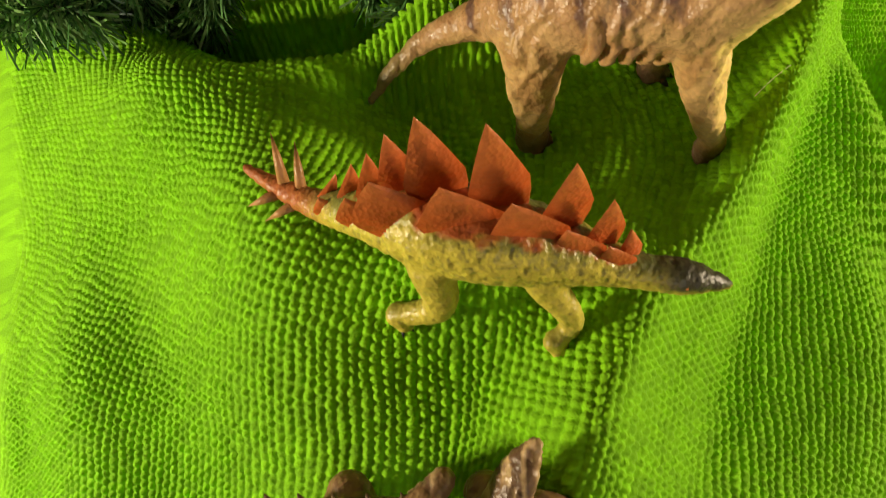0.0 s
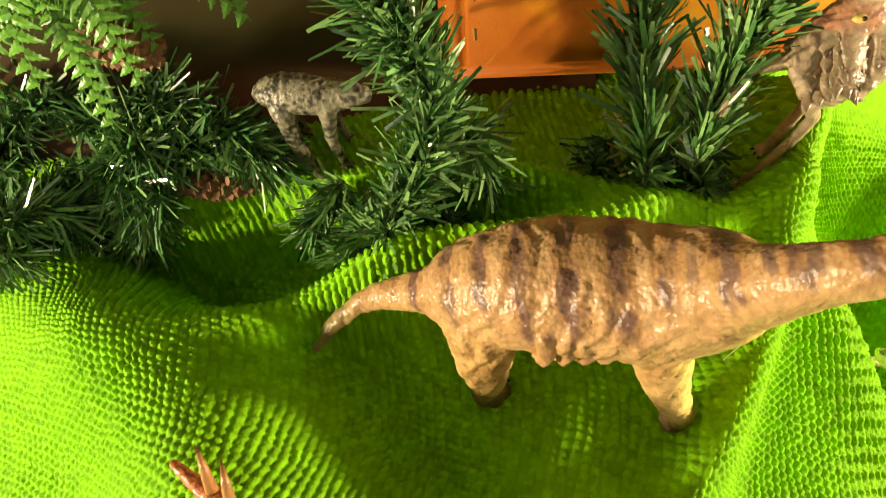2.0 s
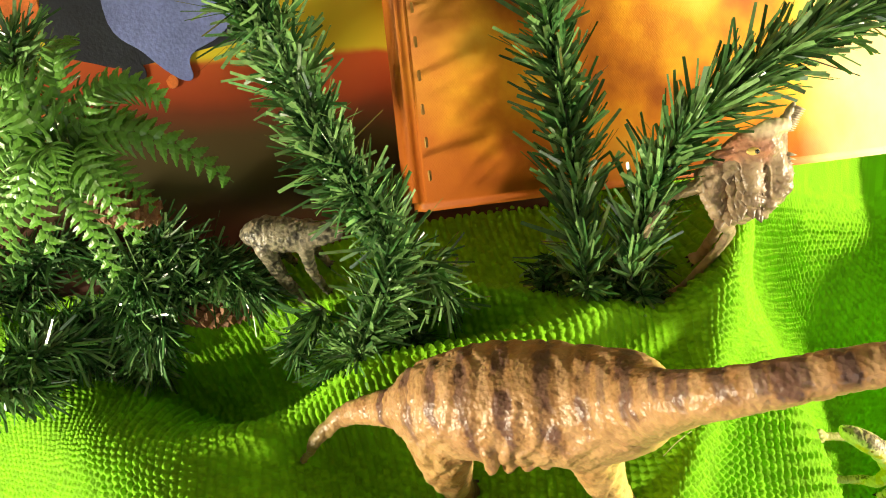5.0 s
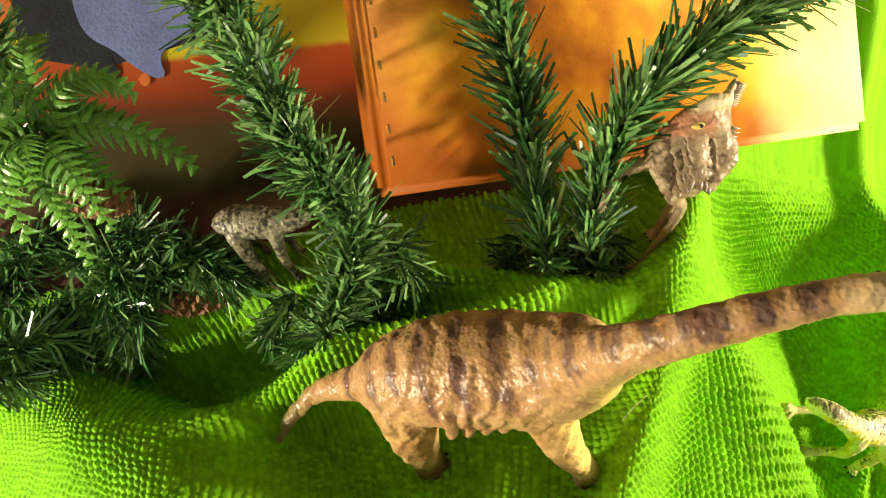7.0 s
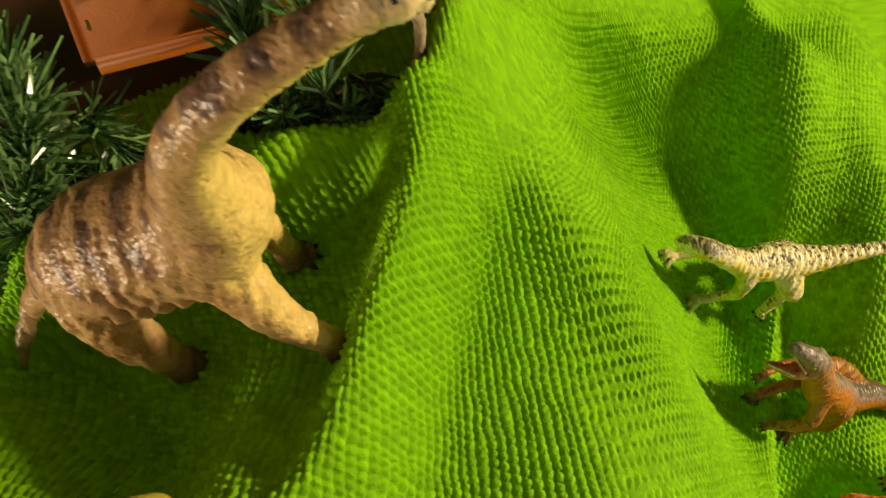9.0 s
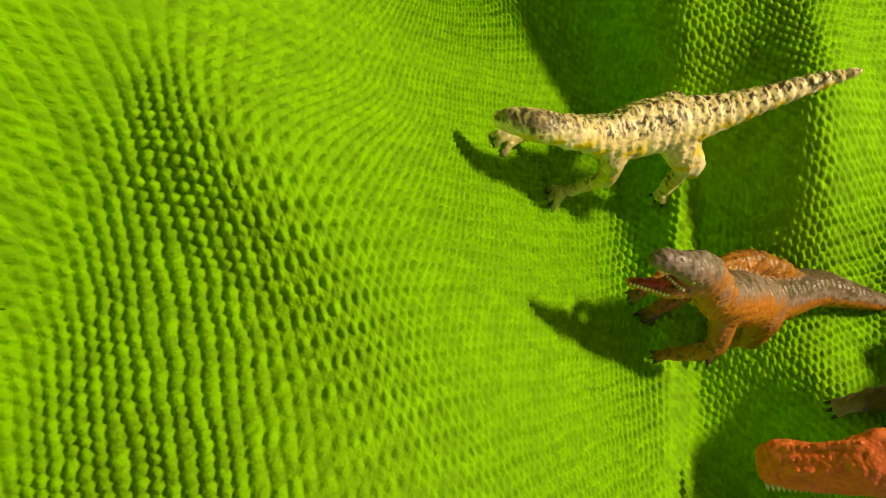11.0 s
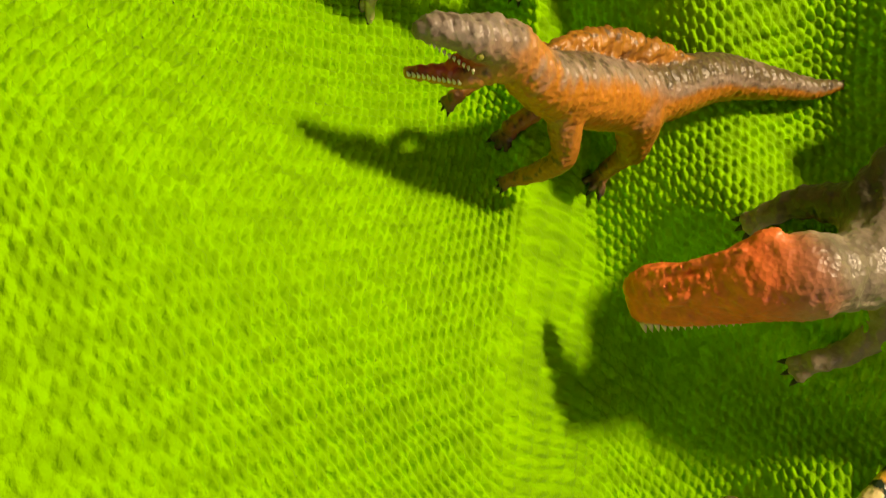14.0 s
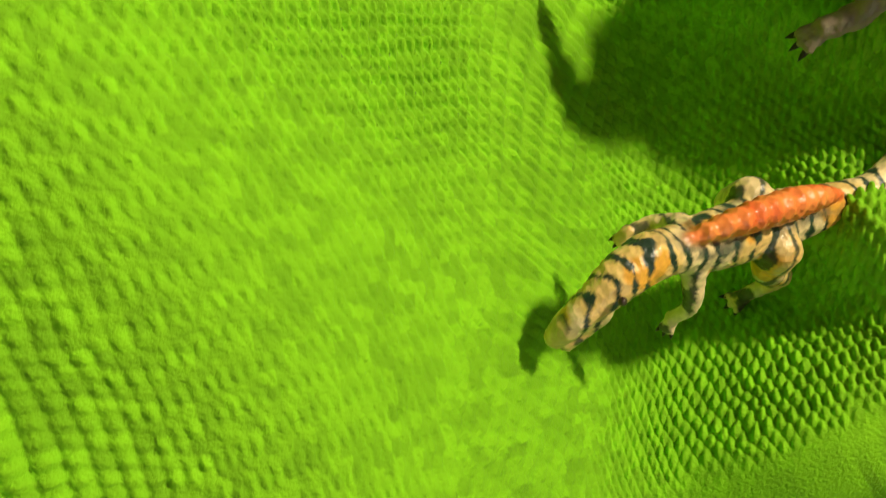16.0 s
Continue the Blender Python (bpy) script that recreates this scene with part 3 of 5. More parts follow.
# ---------------------------------------------------------------- the room round it
def room():
    x0, x1, y0, y1, h, t = -0.80, 1.06, -2.0, 1.6, 2.4, 0.15
    tagged(new("floor", box_mesh("floor", (x0 - t, y0 - t, -0.12), (x1 + t, y1 + t, 0.0), BOARDS)), "plain brown floor under the cloth", "floor", kind="structure")
    tagged(new("ceiling", box_mesh("ceiling", (x0 - t, y0 - t, h), (x1 + t, y1 + t, h + 0.12), PLASTER)), "plain off-white ceiling", "ceiling", kind="structure")
    tagged(new("wall_north", box_mesh("wall_north", (x0, y1, 0), (x1, y1 + t, h), PLASTER)), "plain off-white plaster wall", "wall", kind="structure")

    def pierced(name, axis, at, lo, hi, a, b, c, d):
        """A wall across the given axis with one rectangular opening from a to b, c to d."""
        wall = tagged(new(name), "off-white wall with a small opening for an added light", "wall", kind="structure")
        for (p, q), (r, s) in (((lo, a), (0, h)), ((b, hi), (0, h)), ((a, b), (0, c)), ((a, b), (d, h))):
            box = ((at[0], p, r), (at[1], q, s)) if axis == "x" else ((p, at[0], r), (q, at[1], s))
            part("wall_section", box_mesh("wall_section", *box, PLASTER), wall)

    # openings cut to suit the added lights, no windows known here
    pierced("wall_west", "x", (x0 - t, x0), y0 - t, y1 + t, -0.27, 0.03, 0.22, 0.48)
    pierced("wall_east", "x", (x1, x1 + t), y0 - t, y1 + t, -0.16, 0.24, 0.28, 0.66)
    pierced("wall_south", "y", (y0 - t, y0), x0, x1, 0.05, 0.95, 0.45, 1.60)


room()


# ---------------------------------------------------------------- boards leaning at the back
def board_pose(corner, right, up):
    u = (Vector(right) - Vector(corner)).normalized()
    n = u.cross(Vector(up) - Vector(corner)).normalized()
    v = n.cross(u)
    return Matrix(((u.x, v.x, n.x, corner[0]), (u.y, v.y, n.y, corner[1]), (u.z, v.z, n.z, corner[2]), (0, 0, 0, 1)))


def orange_canvas():
    m = board_pose((0.026, 0.241, 0.296), (0.273, 0.299, 0.225), (0.014, 0.303, 0.345))
    w, h, t = 0.266, 0.36, 0.018
    thing = tagged(new("stretched_canvas"), "orange painted canvas on a stretcher, leaning back on the cloth", "canvas")
    thing.matrix_world = m
    bm = bmesh.new()
    bmesh.ops.create_cube(bm, size=1.0)
    for v in bm.verts:
        v.co = Vector(((v.co.x + 0.5) * w, (v.co.y + 0.5) * h, (v.co.z - 0.5) * t))
    edges = [e for e in bm.edges if abs(e.verts[0].co.z) < 1e-6 or abs(e.verts[1].co.z) < 1e-6]
    bmesh.ops.bevel(bm, geom=edges, offset=0.004, segments=4, affect="EDGES")
    me = bpy.data.meshes.new("canvas_face")
    bm.to_mesh(me)
    bm.free()
    me.materials.append(ORANGE_CANVAS)
    me.polygons.foreach_set("use_smooth", [True] * len(me.polygons))
    part("canvas_face", me, thing)
    for i in range(26):
        y = 0.012 + i * 0.0128
        part("stitch", box_mesh("stitch", (0.0052, y, -0.0002), (0.0066, y + 0.0042, 0.0006), STAPLE, 0.0003), thing, "pale stitch along the canvas edge")


def painted_board():
    m = board_pose((-0.165, 0.268, 0.2665), (0.06, 0.268, 0.2525), (-0.165, 0.34, 0.3205))
    thing = tagged(new("painting"), "small landscape painting in yellow, brick red and dark green", "painting")
    thing.matrix_world = m
    part("painted_canvas", box_mesh("painted_canvas", (0, -0.03, -0.015), (0.25, 0.27, 0.0), LANDSCAPE, 0.0015), thing)
    # a blue-grey shape with dark sides: flat paint, a little proud of the canvas
    def patch(name, pts, mat, z):
        n = len(pts)
        v = [(x, y, 0.0002) for x, y in pts] + [(x, y, z) for x, y in pts]
        f = [tuple(range(n, 2 * n))] + [(i, (i + 1) % n, n + (i + 1) % n, n + i) for i in range(n)]
        part(name, mesh_of(name, v, f, [mat]), thing)
    blob = lambda pts, k: [tuple(p) for p in smooth_path([*pts, pts[0]], k)[:-1]]
    patch("dark_paint_patch", blob([(0.032, 0.096), (0.034, 0.078), (0.053, 0.071), (0.068, 0.069), (0.100, 0.0755), (0.122, 0.0825), (0.134, 0.098), (0.130, 0.125), (0.040, 0.125)], 5), DARK_PAINT, 0.0006)
    patch("dark_paint_spot", blob([(0.064, 0.068), (0.066, 0.0625), (0.071, 0.0615), (0.0745, 0.0655), (0.072, 0.071), (0.067, 0.072)], 4), DARK_PAINT, 0.0008)
    patch("orange_paint_spot", blob([(0.0825, 0.0625), (0.084, 0.0595), (0.087, 0.0598), (0.0878, 0.063), (0.085, 0.065)], 4), ORANGE_PAINT, 0.0009)
    patch("orange_paint_blob", blob([(0.004, 0.080), (0.016, 0.072), (0.030, 0.082), (0.030, 0.104), (0.014, 0.112), (0.004, 0.100)], 4), ORANGE_PAINT, 0.0007)
    patch("orange_paint_streak", blob([(0.002, 0.036), (0.018, 0.030), (0.034, 0.040), (0.030, 0.058), (0.008, 0.060)], 4), ORANGE_PAINT, 0.0007)
    patch("blue_paint_patch", blob([(0.056, 0.125), (0.060, 0.088), (0.074, 0.075), (0.083, 0.067), (0.0905, 0.0625), (0.0945, 0.064), (0.0945, 0.0735), (0.112, 0.086), (0.126, 0.125)], 5), BLUE_PAINT, 0.0011)


orange_canvas()
painted_board()


# ---------------------------------------------------------------- toy animals
CLAW = (0.02, 0.017, 0.015)
IVORY = (0.75, 0.66, 0.45)


def toes(toy, foot, heading, r, n=3, length=0.004, spread=0.9, claw=CLAW, zone="foot"):
    """Small clawed toes fanned out before a foot."""
    for i in range(n):
        a = radians(heading) + spread * ((i / (n - 1) - 0.5) if n > 1 else 0)
        d = Vector((math.cos(a), math.sin(a), -0.25)).normalized()
        p = Vector(foot)
        q = p + d * length
        toy.limb(zone, [(*p, r), (*q, r * 0.75)], blend=0.001)
        toy.spike(q + d * r * 0.1, q + d * (r * 2.1) + Vector((0, 0, -r * 0.6)), r * 0.62, claw)


def on_cloth(x, y, up=0.0):
    return (x, y, ground(x, y) + up)


def sauropod():
    t = Toy(0.00075, 0.005)
    t.limb("tail", [(-0.027, 0.161, ground(-0.027, 0.161) + 0.003, 0.0012), (-0.018, 0.167, 0.262, 0.0024), (-0.006, 0.170, 0.275, 0.0036), (0.010, 0.166, 0.290, 0.0062), (0.026, 0.162, 0.302, 0.0118)], n=4)
    t.limb("body", [(0.028, 0.162, 0.303, 0.0138), (0.040, 0.158, 0.313, 0.0175), (0.055, 0.155, 0.319, 0.0185), (0.073, 0.150, 0.326, 0.0175), (0.082, 0.146, 0.338, 0.0135)], n=4)
    t.limb("neck", [(0.082, 0.146, 0.338, 0.0130), (0.086, 0.139, 0.358, 0.0085), (0.091, 0.135, 0.373, 0.0062), (0.100, 0.132, 0.385, 0.0052), (0.112, 0.1312, 0.393, 0.0046), (0.126, 0.131, 0.3985, 0.0040), (0.134, 0.130, 0.402, 0.0034)], n=4)
    t.limb("head", [(0.134, 0.130, 0.402, 0.0036), (0.1375, 0.1292, 0.4035, 0.0038), (0.1430, 0.1300, 0.403, 0.0024)], blend=0.002)
    t.limb("head", [(0.1355, 0.130, 0.4005, 0.0028), (0.1420, 0.1302, 0.3990, 0.0017)], blend=0.001)
    t.limb("head", [(0.1375, 0.1296, 0.4060, 0.0018), (0.1395, 0.1298, 0.4062, 0.0014)], blend=0.0015)
    feet = [((0.074, 0.141, 0.316), (0.081, 0.133, 0.294), (0.089, 0.130, 0.0), 0.0088), ((0.075, 0.162, 0.314), (0.076, 0.168, 0.294), (0.0765, 0.171, 0.0), 0.0088),
            ((0.029, 0.152, 0.298), (0.030, 0.146, 0.278), (0.032, 0.145, 0.0), 0.0112), ((0.031, 0.171, 0.293), (0.029, 0.178, 0.274), (0.030, 0.179, 0.0), 0.0105)]
    for a, b, c, r in feet:
        z = ground(c[0], c[1])
        t.limb("leg", [(*a, r), (*b, r * 0.68), (c[0] + 0.0005, c[1], z + 0.011, r * 0.42)], blend=0.004)
        t.limb("foot", [(c[0], c[1], z + 0.009, r * 0.46), (c[0] + 0.001, c[1], z + 0.003, r * 0.56)], blend=0.002)
        toes(t, (c[0] + 0.002, c[1], z + 0.0025), -25 if c[1] < 0.15 else 10, 0.0021, 4, 0.0048, 1.9, zone="foot")
    # ribs under the flank, a crest along the back
    for i in range(6):
        x = 0.043 + 0.0055 * i
        t.limb("body", [(x, 0.1395 - 0.0004 * i, 0.322, 0.0016), (x + 0.001, 0.1375, 0.312, 0.0018), (x + 0.0005, 0.1415, 0.303, 0.0014)], blend=0.0015)

    def paint(v, n, z):
        back, belly = np.array((0.36, 0.20, 0.095)), np.array((0.44, 0.275, 0.12))
        g = vnoise(v / 0.009)
        k = step(n[:, 2] * 0.75 + 0.25 * (g - 0.5) * 2 + 0.12, -0.25, 0.55)
        c = mixed(belly, back, k)
        along = v[:, 0] * 0.92 + (v[:, 2] - 0.32) * 0.35
        band = step(np.sin(along / 0.0019 + 1.4 * vnoise(v / 0.012)) + 1.3 * (vnoise(v / 0.0028 + 6) - 0.5), 0.15, 0.65) * step(n[:, 2] + 0.6 * (g - 0.5), 0.05, 0.42) * (v[:, 0] > 0.004)
        c = mixed(c, (0.30, 0.15, 0.055), 0.6 * step(n[:, 2] + 0.5 * (g - 0.5), 0.2, 0.75))
        c = mixed(c, (0.115, 0.058, 0.045), 0.9 * band)
        pale = step(np.sin(along / 0.0019 + 3.1 + 1.4 * vnoise(v / 0.012)), 0.2, 0.9) * step(n[:, 2], 0.2, 0.7)
        c = mixed(c, (0.50, 0.32, 0.17), 0.5 * pale)
        ribs = step(np.sin((v[:, 0] - 0.0405) / 0.0055 * math.tau), -0.2, 0.5) * step(-n[:, 1], 0.3, 0.6) * step(0.004 - np.abs(v[:, 2] - 0.311), -0.006, 0.0) * step(0.016 - np.abs(v[:, 0] - 0.057), -0.003, 0.0)
        c = mixed(c, (0.30, 0.15, 0.05), ribs * 0.75)
        c = mixed(c, (0.36, 0.20, 0.08), step(vnoise(v / 0.006 + 12), 0.5, 0.7) * step(n[:, 2], -0.2, 0.3) * 0.6)
        c = mixed(c, (0.52, 0.33, 0.13), share(z, "leg") * 0.6)
        c = mixed(c, (0.26, 0.12, 0.04), share(z, "leg") * step(vnoise(v / 0.004 + 21), 0.52, 0.68) * 0.5)
        # yellow chest paint, with the lit side towards +x brightened in the colour
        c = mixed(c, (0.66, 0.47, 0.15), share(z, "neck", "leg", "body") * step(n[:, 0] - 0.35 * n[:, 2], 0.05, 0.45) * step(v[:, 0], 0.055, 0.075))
        c = mixed(c, (0.13, 0.075, 0.06), share(z, "neck") * step(np.sin((v[:, 0] + 0.6 * v[:, 2]) / 0.0016), 0.35, 0.6) * step(n[:, 2] + 0.3 * n[:, 1], 0.35, 0.55) * 0.85)
        c = mixed(c, (0.70, 0.56, 0.30), share(z, "head") * (0.5 + 0.5 * step(v[:, 0], 0.136, 0.144)))
        c = mixed(c, (0.09, 0.05, 0.03), share(z, "foot") * 0.9)
        # tail end painted darker, the shadow it lies in put into the colour
        tip = step(-v[:, 0], 0.002, 0.022)
        c = mixed(c, (0.17, 0.14, 0.055), tip * 0.8)
        return c

    def folds(v, n, z):
        w = np.sin((v[:, 0] * 0.9 - v[:, 2] * 0.3) / 0.00085 + 5 * vnoise(v / 0.006))
        calm = 1 - 0.65 * share(z, "neck")
        return calm * (0.00038 * w * step(vnoise(v / 0.011 + 4), 0.25, 0.5) + 0.0007 * (vnoise(v / 0.0055) - 0.5))

    t.ball((0.1385, 0.1328, 0.4050), 0.0008, CLAW)
    t.ball((0.1385, 0.1262, 0.4050), 0.0008, CLAW)
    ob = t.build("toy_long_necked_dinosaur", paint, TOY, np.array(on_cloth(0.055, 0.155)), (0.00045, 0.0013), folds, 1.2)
    tagged(ob, "brown and yellow striped long-necked toy dinosaur standing on the green cloth", "toy dinosaur")


def stegosaur():
    t = Toy(0.0008, 0.004)
    t.limb("body", [(0.0775, 0.0708, 0.2995, 0.0014), (0.072, 0.0710, 0.3015, 0.0030), (0.064, 0.0715, 0.3035, 0.0048), (0.055, 0.0725, 0.3040, 0.0046), (0.044, 0.0745, 0.3055, 0.0060), (0.030, 0.0770, 0.3090, 0.0095), (0.013, 0.0795, 0.3120, 0.0125), (-0.003, 0.083, 0.3115, 0.0118),
                    (-0.020, 0.090, 0.303, 0.0075), (-0.036, 0.0985, 0.2905, 0.0046), (-0.050, 0.1085, 0.281, 0.0030), (-0.064, 0.1190, 0.2755, 0.0012)], n=4)
    legs = [((0.027, 0.070, 0.303), (0.0365, 0.0635, 0.289), (0.0315, 0.0585), 0.0048), ((-0.003, 0.074, 0.304), (-0.001, 0.0680, 0.288), (-0.0135, 0.0690), 0.0064),
            ((0.032, 0.086, 0.302), (0.037, 0.092, 0.285), (0.035, 0.092), 0.006), ((-0.004, 0.092, 0.302), (-0.002, 0.099, 0.284), (-0.006, 0.099), 0.007)]
    for a, b, c, r in legs:
        z = ground(*c)
        t.limb("leg", [(*a, r), (*b, r * 0.66), (c[0], c[1], z + 0.004, r * 0.45)], blend=0.003)
        t.limb("leg", [(c[0], c[1], z + 0.004, r * 0.5), (c[0] + 0.002, c[1] - 0.001, z + 0.0015, r * 0.5)], blend=0.002)
        toes(t, (c[0] + 0.001, c[1] - 0.001, z + 0.002), -40, 0.0012, 3, 0.0030, 1.5)
    red, pale = (0.56, 0.115, 0.022), (0.58, 0.19, 0.06)
    # two rows of plates along the back, the far row standing between the near one
    far = [((-0.036, 0.0985, 0.291), 0.0030, (-0.0300, 0.1010, 0.306)), ((-0.027, 0.0940, 0.297), 0.0038, (-0.0245, 0.0985, 0.3165)), ((-0.019, 0.0910, 0.303), 0.0045, (-0.0195, 0.0965, 0.3260)), ((-0.009, 0.0880, 0.310), 0.0062, (-0.0140, 0.0945, 0.3390)),
           ((0.001, 0.0850, 0.315), 0.0082, (-0.0065, 0.0925, 0.3500)), ((0.0165, 0.0820, 0.317), 0.0082, (0.0095, 0.0895, 0.3520)), ((0.031, 0.0795, 0.313), 0.0072, (0.0310, 0.0850, 0.3420)), ((0.042, 0.0770, 0.308), 0.0056, (0.0415, 0.0810, 0.3310)), ((0.050, 0.0750, 0.306), 0.0035, (0.0480, 0.0785, 0.3190))]
    for b, w, tip in far:
        t.plate((b[0] - w, b[1] - w * 0.35, b[2]), (b[0] + w, b[1] + w * 0.35, b[2]), tip, 0.0024, red, pale)
    near = [((-0.031, 0.0935, 0.294), 0.0035), ((-0.020, 0.0860, 0.304), 0.0050), ((-0.008, 0.0800, 0.313), 0.0085), ((0.009, 0.0765, 0.317), 0.0085), ((0.025, 0.0745, 0.316), 0.0075), ((0.037, 0.0730, 0.311), 0.0055), ((0.047, 0.0722, 0.308), 0.0040)]
    for b, w in near:
        w *= 1.45
        t.plate((b[0] - w, b[1] - w * 0.15, b[2] - 0.001), (b[0] + w, b[1] + w * 0.15, b[2] - 0.001), (b[0] - 0.8 * w, b[1] + 0.35 * w, b[2] + 1.7 * w), 0.0024, red, pale)
    for base, tip in (((-0.049, 0.108, 0.282), (-0.0525, 0.1215, 0.295)), ((-0.043, 0.1035, 0.285), (-0.0445, 0.1170, 0.297)), ((-0.051, 0.108, 0.280), (-0.0620, 0.1045, 0.277)), ((-0.044, 0.103, 0.284), (-0.0555, 0.0985, 0.279))):
        t.spike(base, tip, 0.0022, (0.42, 0.20, 0.07), name="tail_spike")
    t.ball((0.0645, 0.0678, 0.3052), 0.0010, (0.75, 0.22, 0.08))
    t.ball((0.0645, 0.0752, 0.3052), 0.0010, (0.75, 0.22, 0.08))

    def paint(v, n, z):
        c = mixed((0.46, 0.38, 0.05), (0.115, 0.125, 0.03), step(n[:, 2] * 0.7 + n[:, 1] * 0.25 + 0.5 * (vnoise(v / 0.006) - 0.5), 0.15, 0.75))
        c = mixed(c, (0.10, 0.10, 0.04), step(vnoise(v / 0.0012), 0.62, 0.8) * 0.5)
        c = mixed(c, (0.40, 0.33, 0.05), share(z, "leg") * 0.5)
        c = mixed(c, (0.05, 0.045, 0.025), step(v[:, 0], 0.050, 0.064) * step(n[:, 2], -0.2, 0.4))
        c = mixed(c, (0.40, 0.085, 0.02), share(z, "body") * step(n[:, 2] + 0.2 * (vnoise(v / 0.003) - 0.5), 0.78, 0.92) * step(-v[:, 0], -0.052, -0.044))
        c = mixed(c, (0.34, 0.10, 0.03), step(-v[:, 0], 0.030, 0.045))
        return c

    folds = lambda v, n, z: 0.00009 * np.sin((v[:, 0] + 0.3 * v[:, 2]) / 0.0008 + 4 * vnoise(v / 0.005))
    ob = t.build("toy_plated_dinosaur", paint, TOY, np.array(on_cloth(0.01, 0.08)), (0.00048, 0.0013), folds, 1.15)
    tagged(ob, "olive green toy dinosaur with brick red back plates and tail spikes", "toy dinosaur")


def white_theropod():
    t = Toy(0.0007, 0.003)
    t.limb("head", [(0.2305, 0.1815, 0.1500, 0.0026), (0.2345, 0.1785, 0.1508, 0.0040), (0.2400, 0.1745, 0.1500, 0.0050), (0.2450, 0.1722, 0.1470, 0.0047), (0.2490, 0.1710, 0.1430, 0.0046)])
    t.limb("jaw", [(0.2310, 0.1800, 0.1465, 0.0016), (0.2400, 0.1740, 0.1455, 0.0030)], blend=0.001)
    t.limb("body", [(0.2490, 0.1710, 0.1430, 0.0046), (0.2560, 0.1700, 0.1340, 0.0056), (0.2640, 0.1705, 0.1250, 0.0080), (0.2740, 0.1715, 0.1200, 0.0092), (0.2850, 0.1705, 0.1160, 0.0086), (0.2980, 0.1690, 0.1130, 0.0064), (0.3150, 0.1675, 0.1120, 0.0042), (0.3330, 0.1660, 0.1110, 0.0028), (0.3460, 0.1630, 0.1130, 0.0010)], n=4)
    # a low ridge along the back
    t.limb("body", [(0.2640, 0.1720, 0.1330, 0.0014), (0.2740, 0.1740, 0.1295, 0.0018), (0.2860, 0.1725, 0.1245, 0.0014)], blend=0.002)
    gz = ground(0.237, 0.166)
    t.limb("arm", [(0.2600, 0.1640, 0.1230, 0.0040), (0.2560, 0.1620, 0.1130, 0.0028), (0.2530, 0.1650, 0.1060, 0.0024), (0.2430, 0.1665, max(gz + 0.004, 0.103), 0.0018)], blend=0.0018)
    t.limb("arm", [(0.2620, 0.1780, 0.1210, 0.0036), (0.2480, 0.1850, 0.1200, 0.0024), (0.2330, 0.1865, max(ground(0.233, 0.1865) + 0.005, 0.121), 0.0018)], blend=0.0018)
    for x, y, a in ((0.2430, 0.1665, 172), (0.2330, 0.1865, 190)):
        z = max(ground(x, y) + 0.0035, 0.103 if y < 0.17 else 0.120)
        for i in (-1, 0, 1):
            an = radians(a + 24 * i)
            e = (x + 0.0085 * math.cos(an), y + 0.0085 * math.sin(an))
            ez = ground(*e) + 0.0016
            t.limb("arm", [(x, y, z, 0.0014), (x + 0.0045 * math.cos(an), y + 0.0045 * math.sin(an), max(z, ez) + 0.001, 0.0012), (*e, ez, 0.0010)], blend=0.0008)
            t.spike((*e, ez), (e[0] + 0.003 * math.cos(an), e[1] + 0.003 * math.sin(an), ez - 0.0008), 0.0008, (0.03, 0.035, 0.025))
    z = ground(0.275, 0.161)
    t.limb("leg", [(0.2840, 0.1650, 0.1090, 0.0068), (0.2860, 0.1600, 0.0990, 0.0050), (0.2880, 0.1640, 0.0920, 0.0032), (0.2790, 0.1620, z + 0.004, 0.0026)], blend=0.002)
    t.limb("leg", [(0.2870, 0.1780, 0.1080, 0.0066), (0.2830, 0.1850, 0.0960, 0.0045), (0.2900, 0.1860, 0.0880, 0.0030), (0.2840, 0.1870, ground(0.284, 0.187) + 0.004, 0.0026)], blend=0.002)
    toes(t, (0.2785, 0.1615, z + 0.003), 200, 0.0014, 3, 0.0050, 1.0, zone="leg")
    toes(t, (0.2835, 0.1870, ground(0.284, 0.187) + 0.003), 180, 0.0014, 3, 0.0050, 1.0, zone="leg")
    t.ball((0.2400, 0.1697, 0.1512), 0.0010, (0.35, 0.22, 0.03))
    t.ball((0.2430, 0.1778, 0.1508), 0.0010, (0.35, 0.22, 0.03))
    for i in range(6):
        a = Vector((0.2312, 0.1792, 0.1482)).lerp(Vector((0.2385, 0.1718, 0.1478)), i / 5)
        t.spike(a, a + Vector((0, 0, -0.0014)), 0.0004, IVORY, 5, "tooth")

    def paint(v, n, z):
        c = mixed((0.69, 0.62, 0.36), (0.66, 0.57, 0.27), step(vnoise(v / 0.006), 0.3, 0.7))
        c = mixed(c, (0.64, 0.50, 0.03), step(vnoise(v / 0.0035 + 7), 0.55, 0.66) * step(0.75 - n[:, 2], 0.1, 0.5))
        q = v / np.array((0.00050, 0.0012, 0.0012)) + 2
        ticks = step(vnoise(q + 1.3 * vnoise(v / 0.003)[:, None]), 0.55, 0.61)
        high = step(n[:, 2] + n[:, 1] * 0.25 + 0.4 * (vnoise(v / 0.004) - 0.5), 0.30, 0.65)
        c = mixed(c, (0.06, 0.05, 0.022), ticks * (0.12 + 0.88 * high))
        c = mixed(c, (0.10, 0.085, 0.05), share(z, "head") * step(n[:, 2], 0.55, 0.9) * step(vnoise(v / 0.003 + 3), 0.35, 0.5) * 0.8)
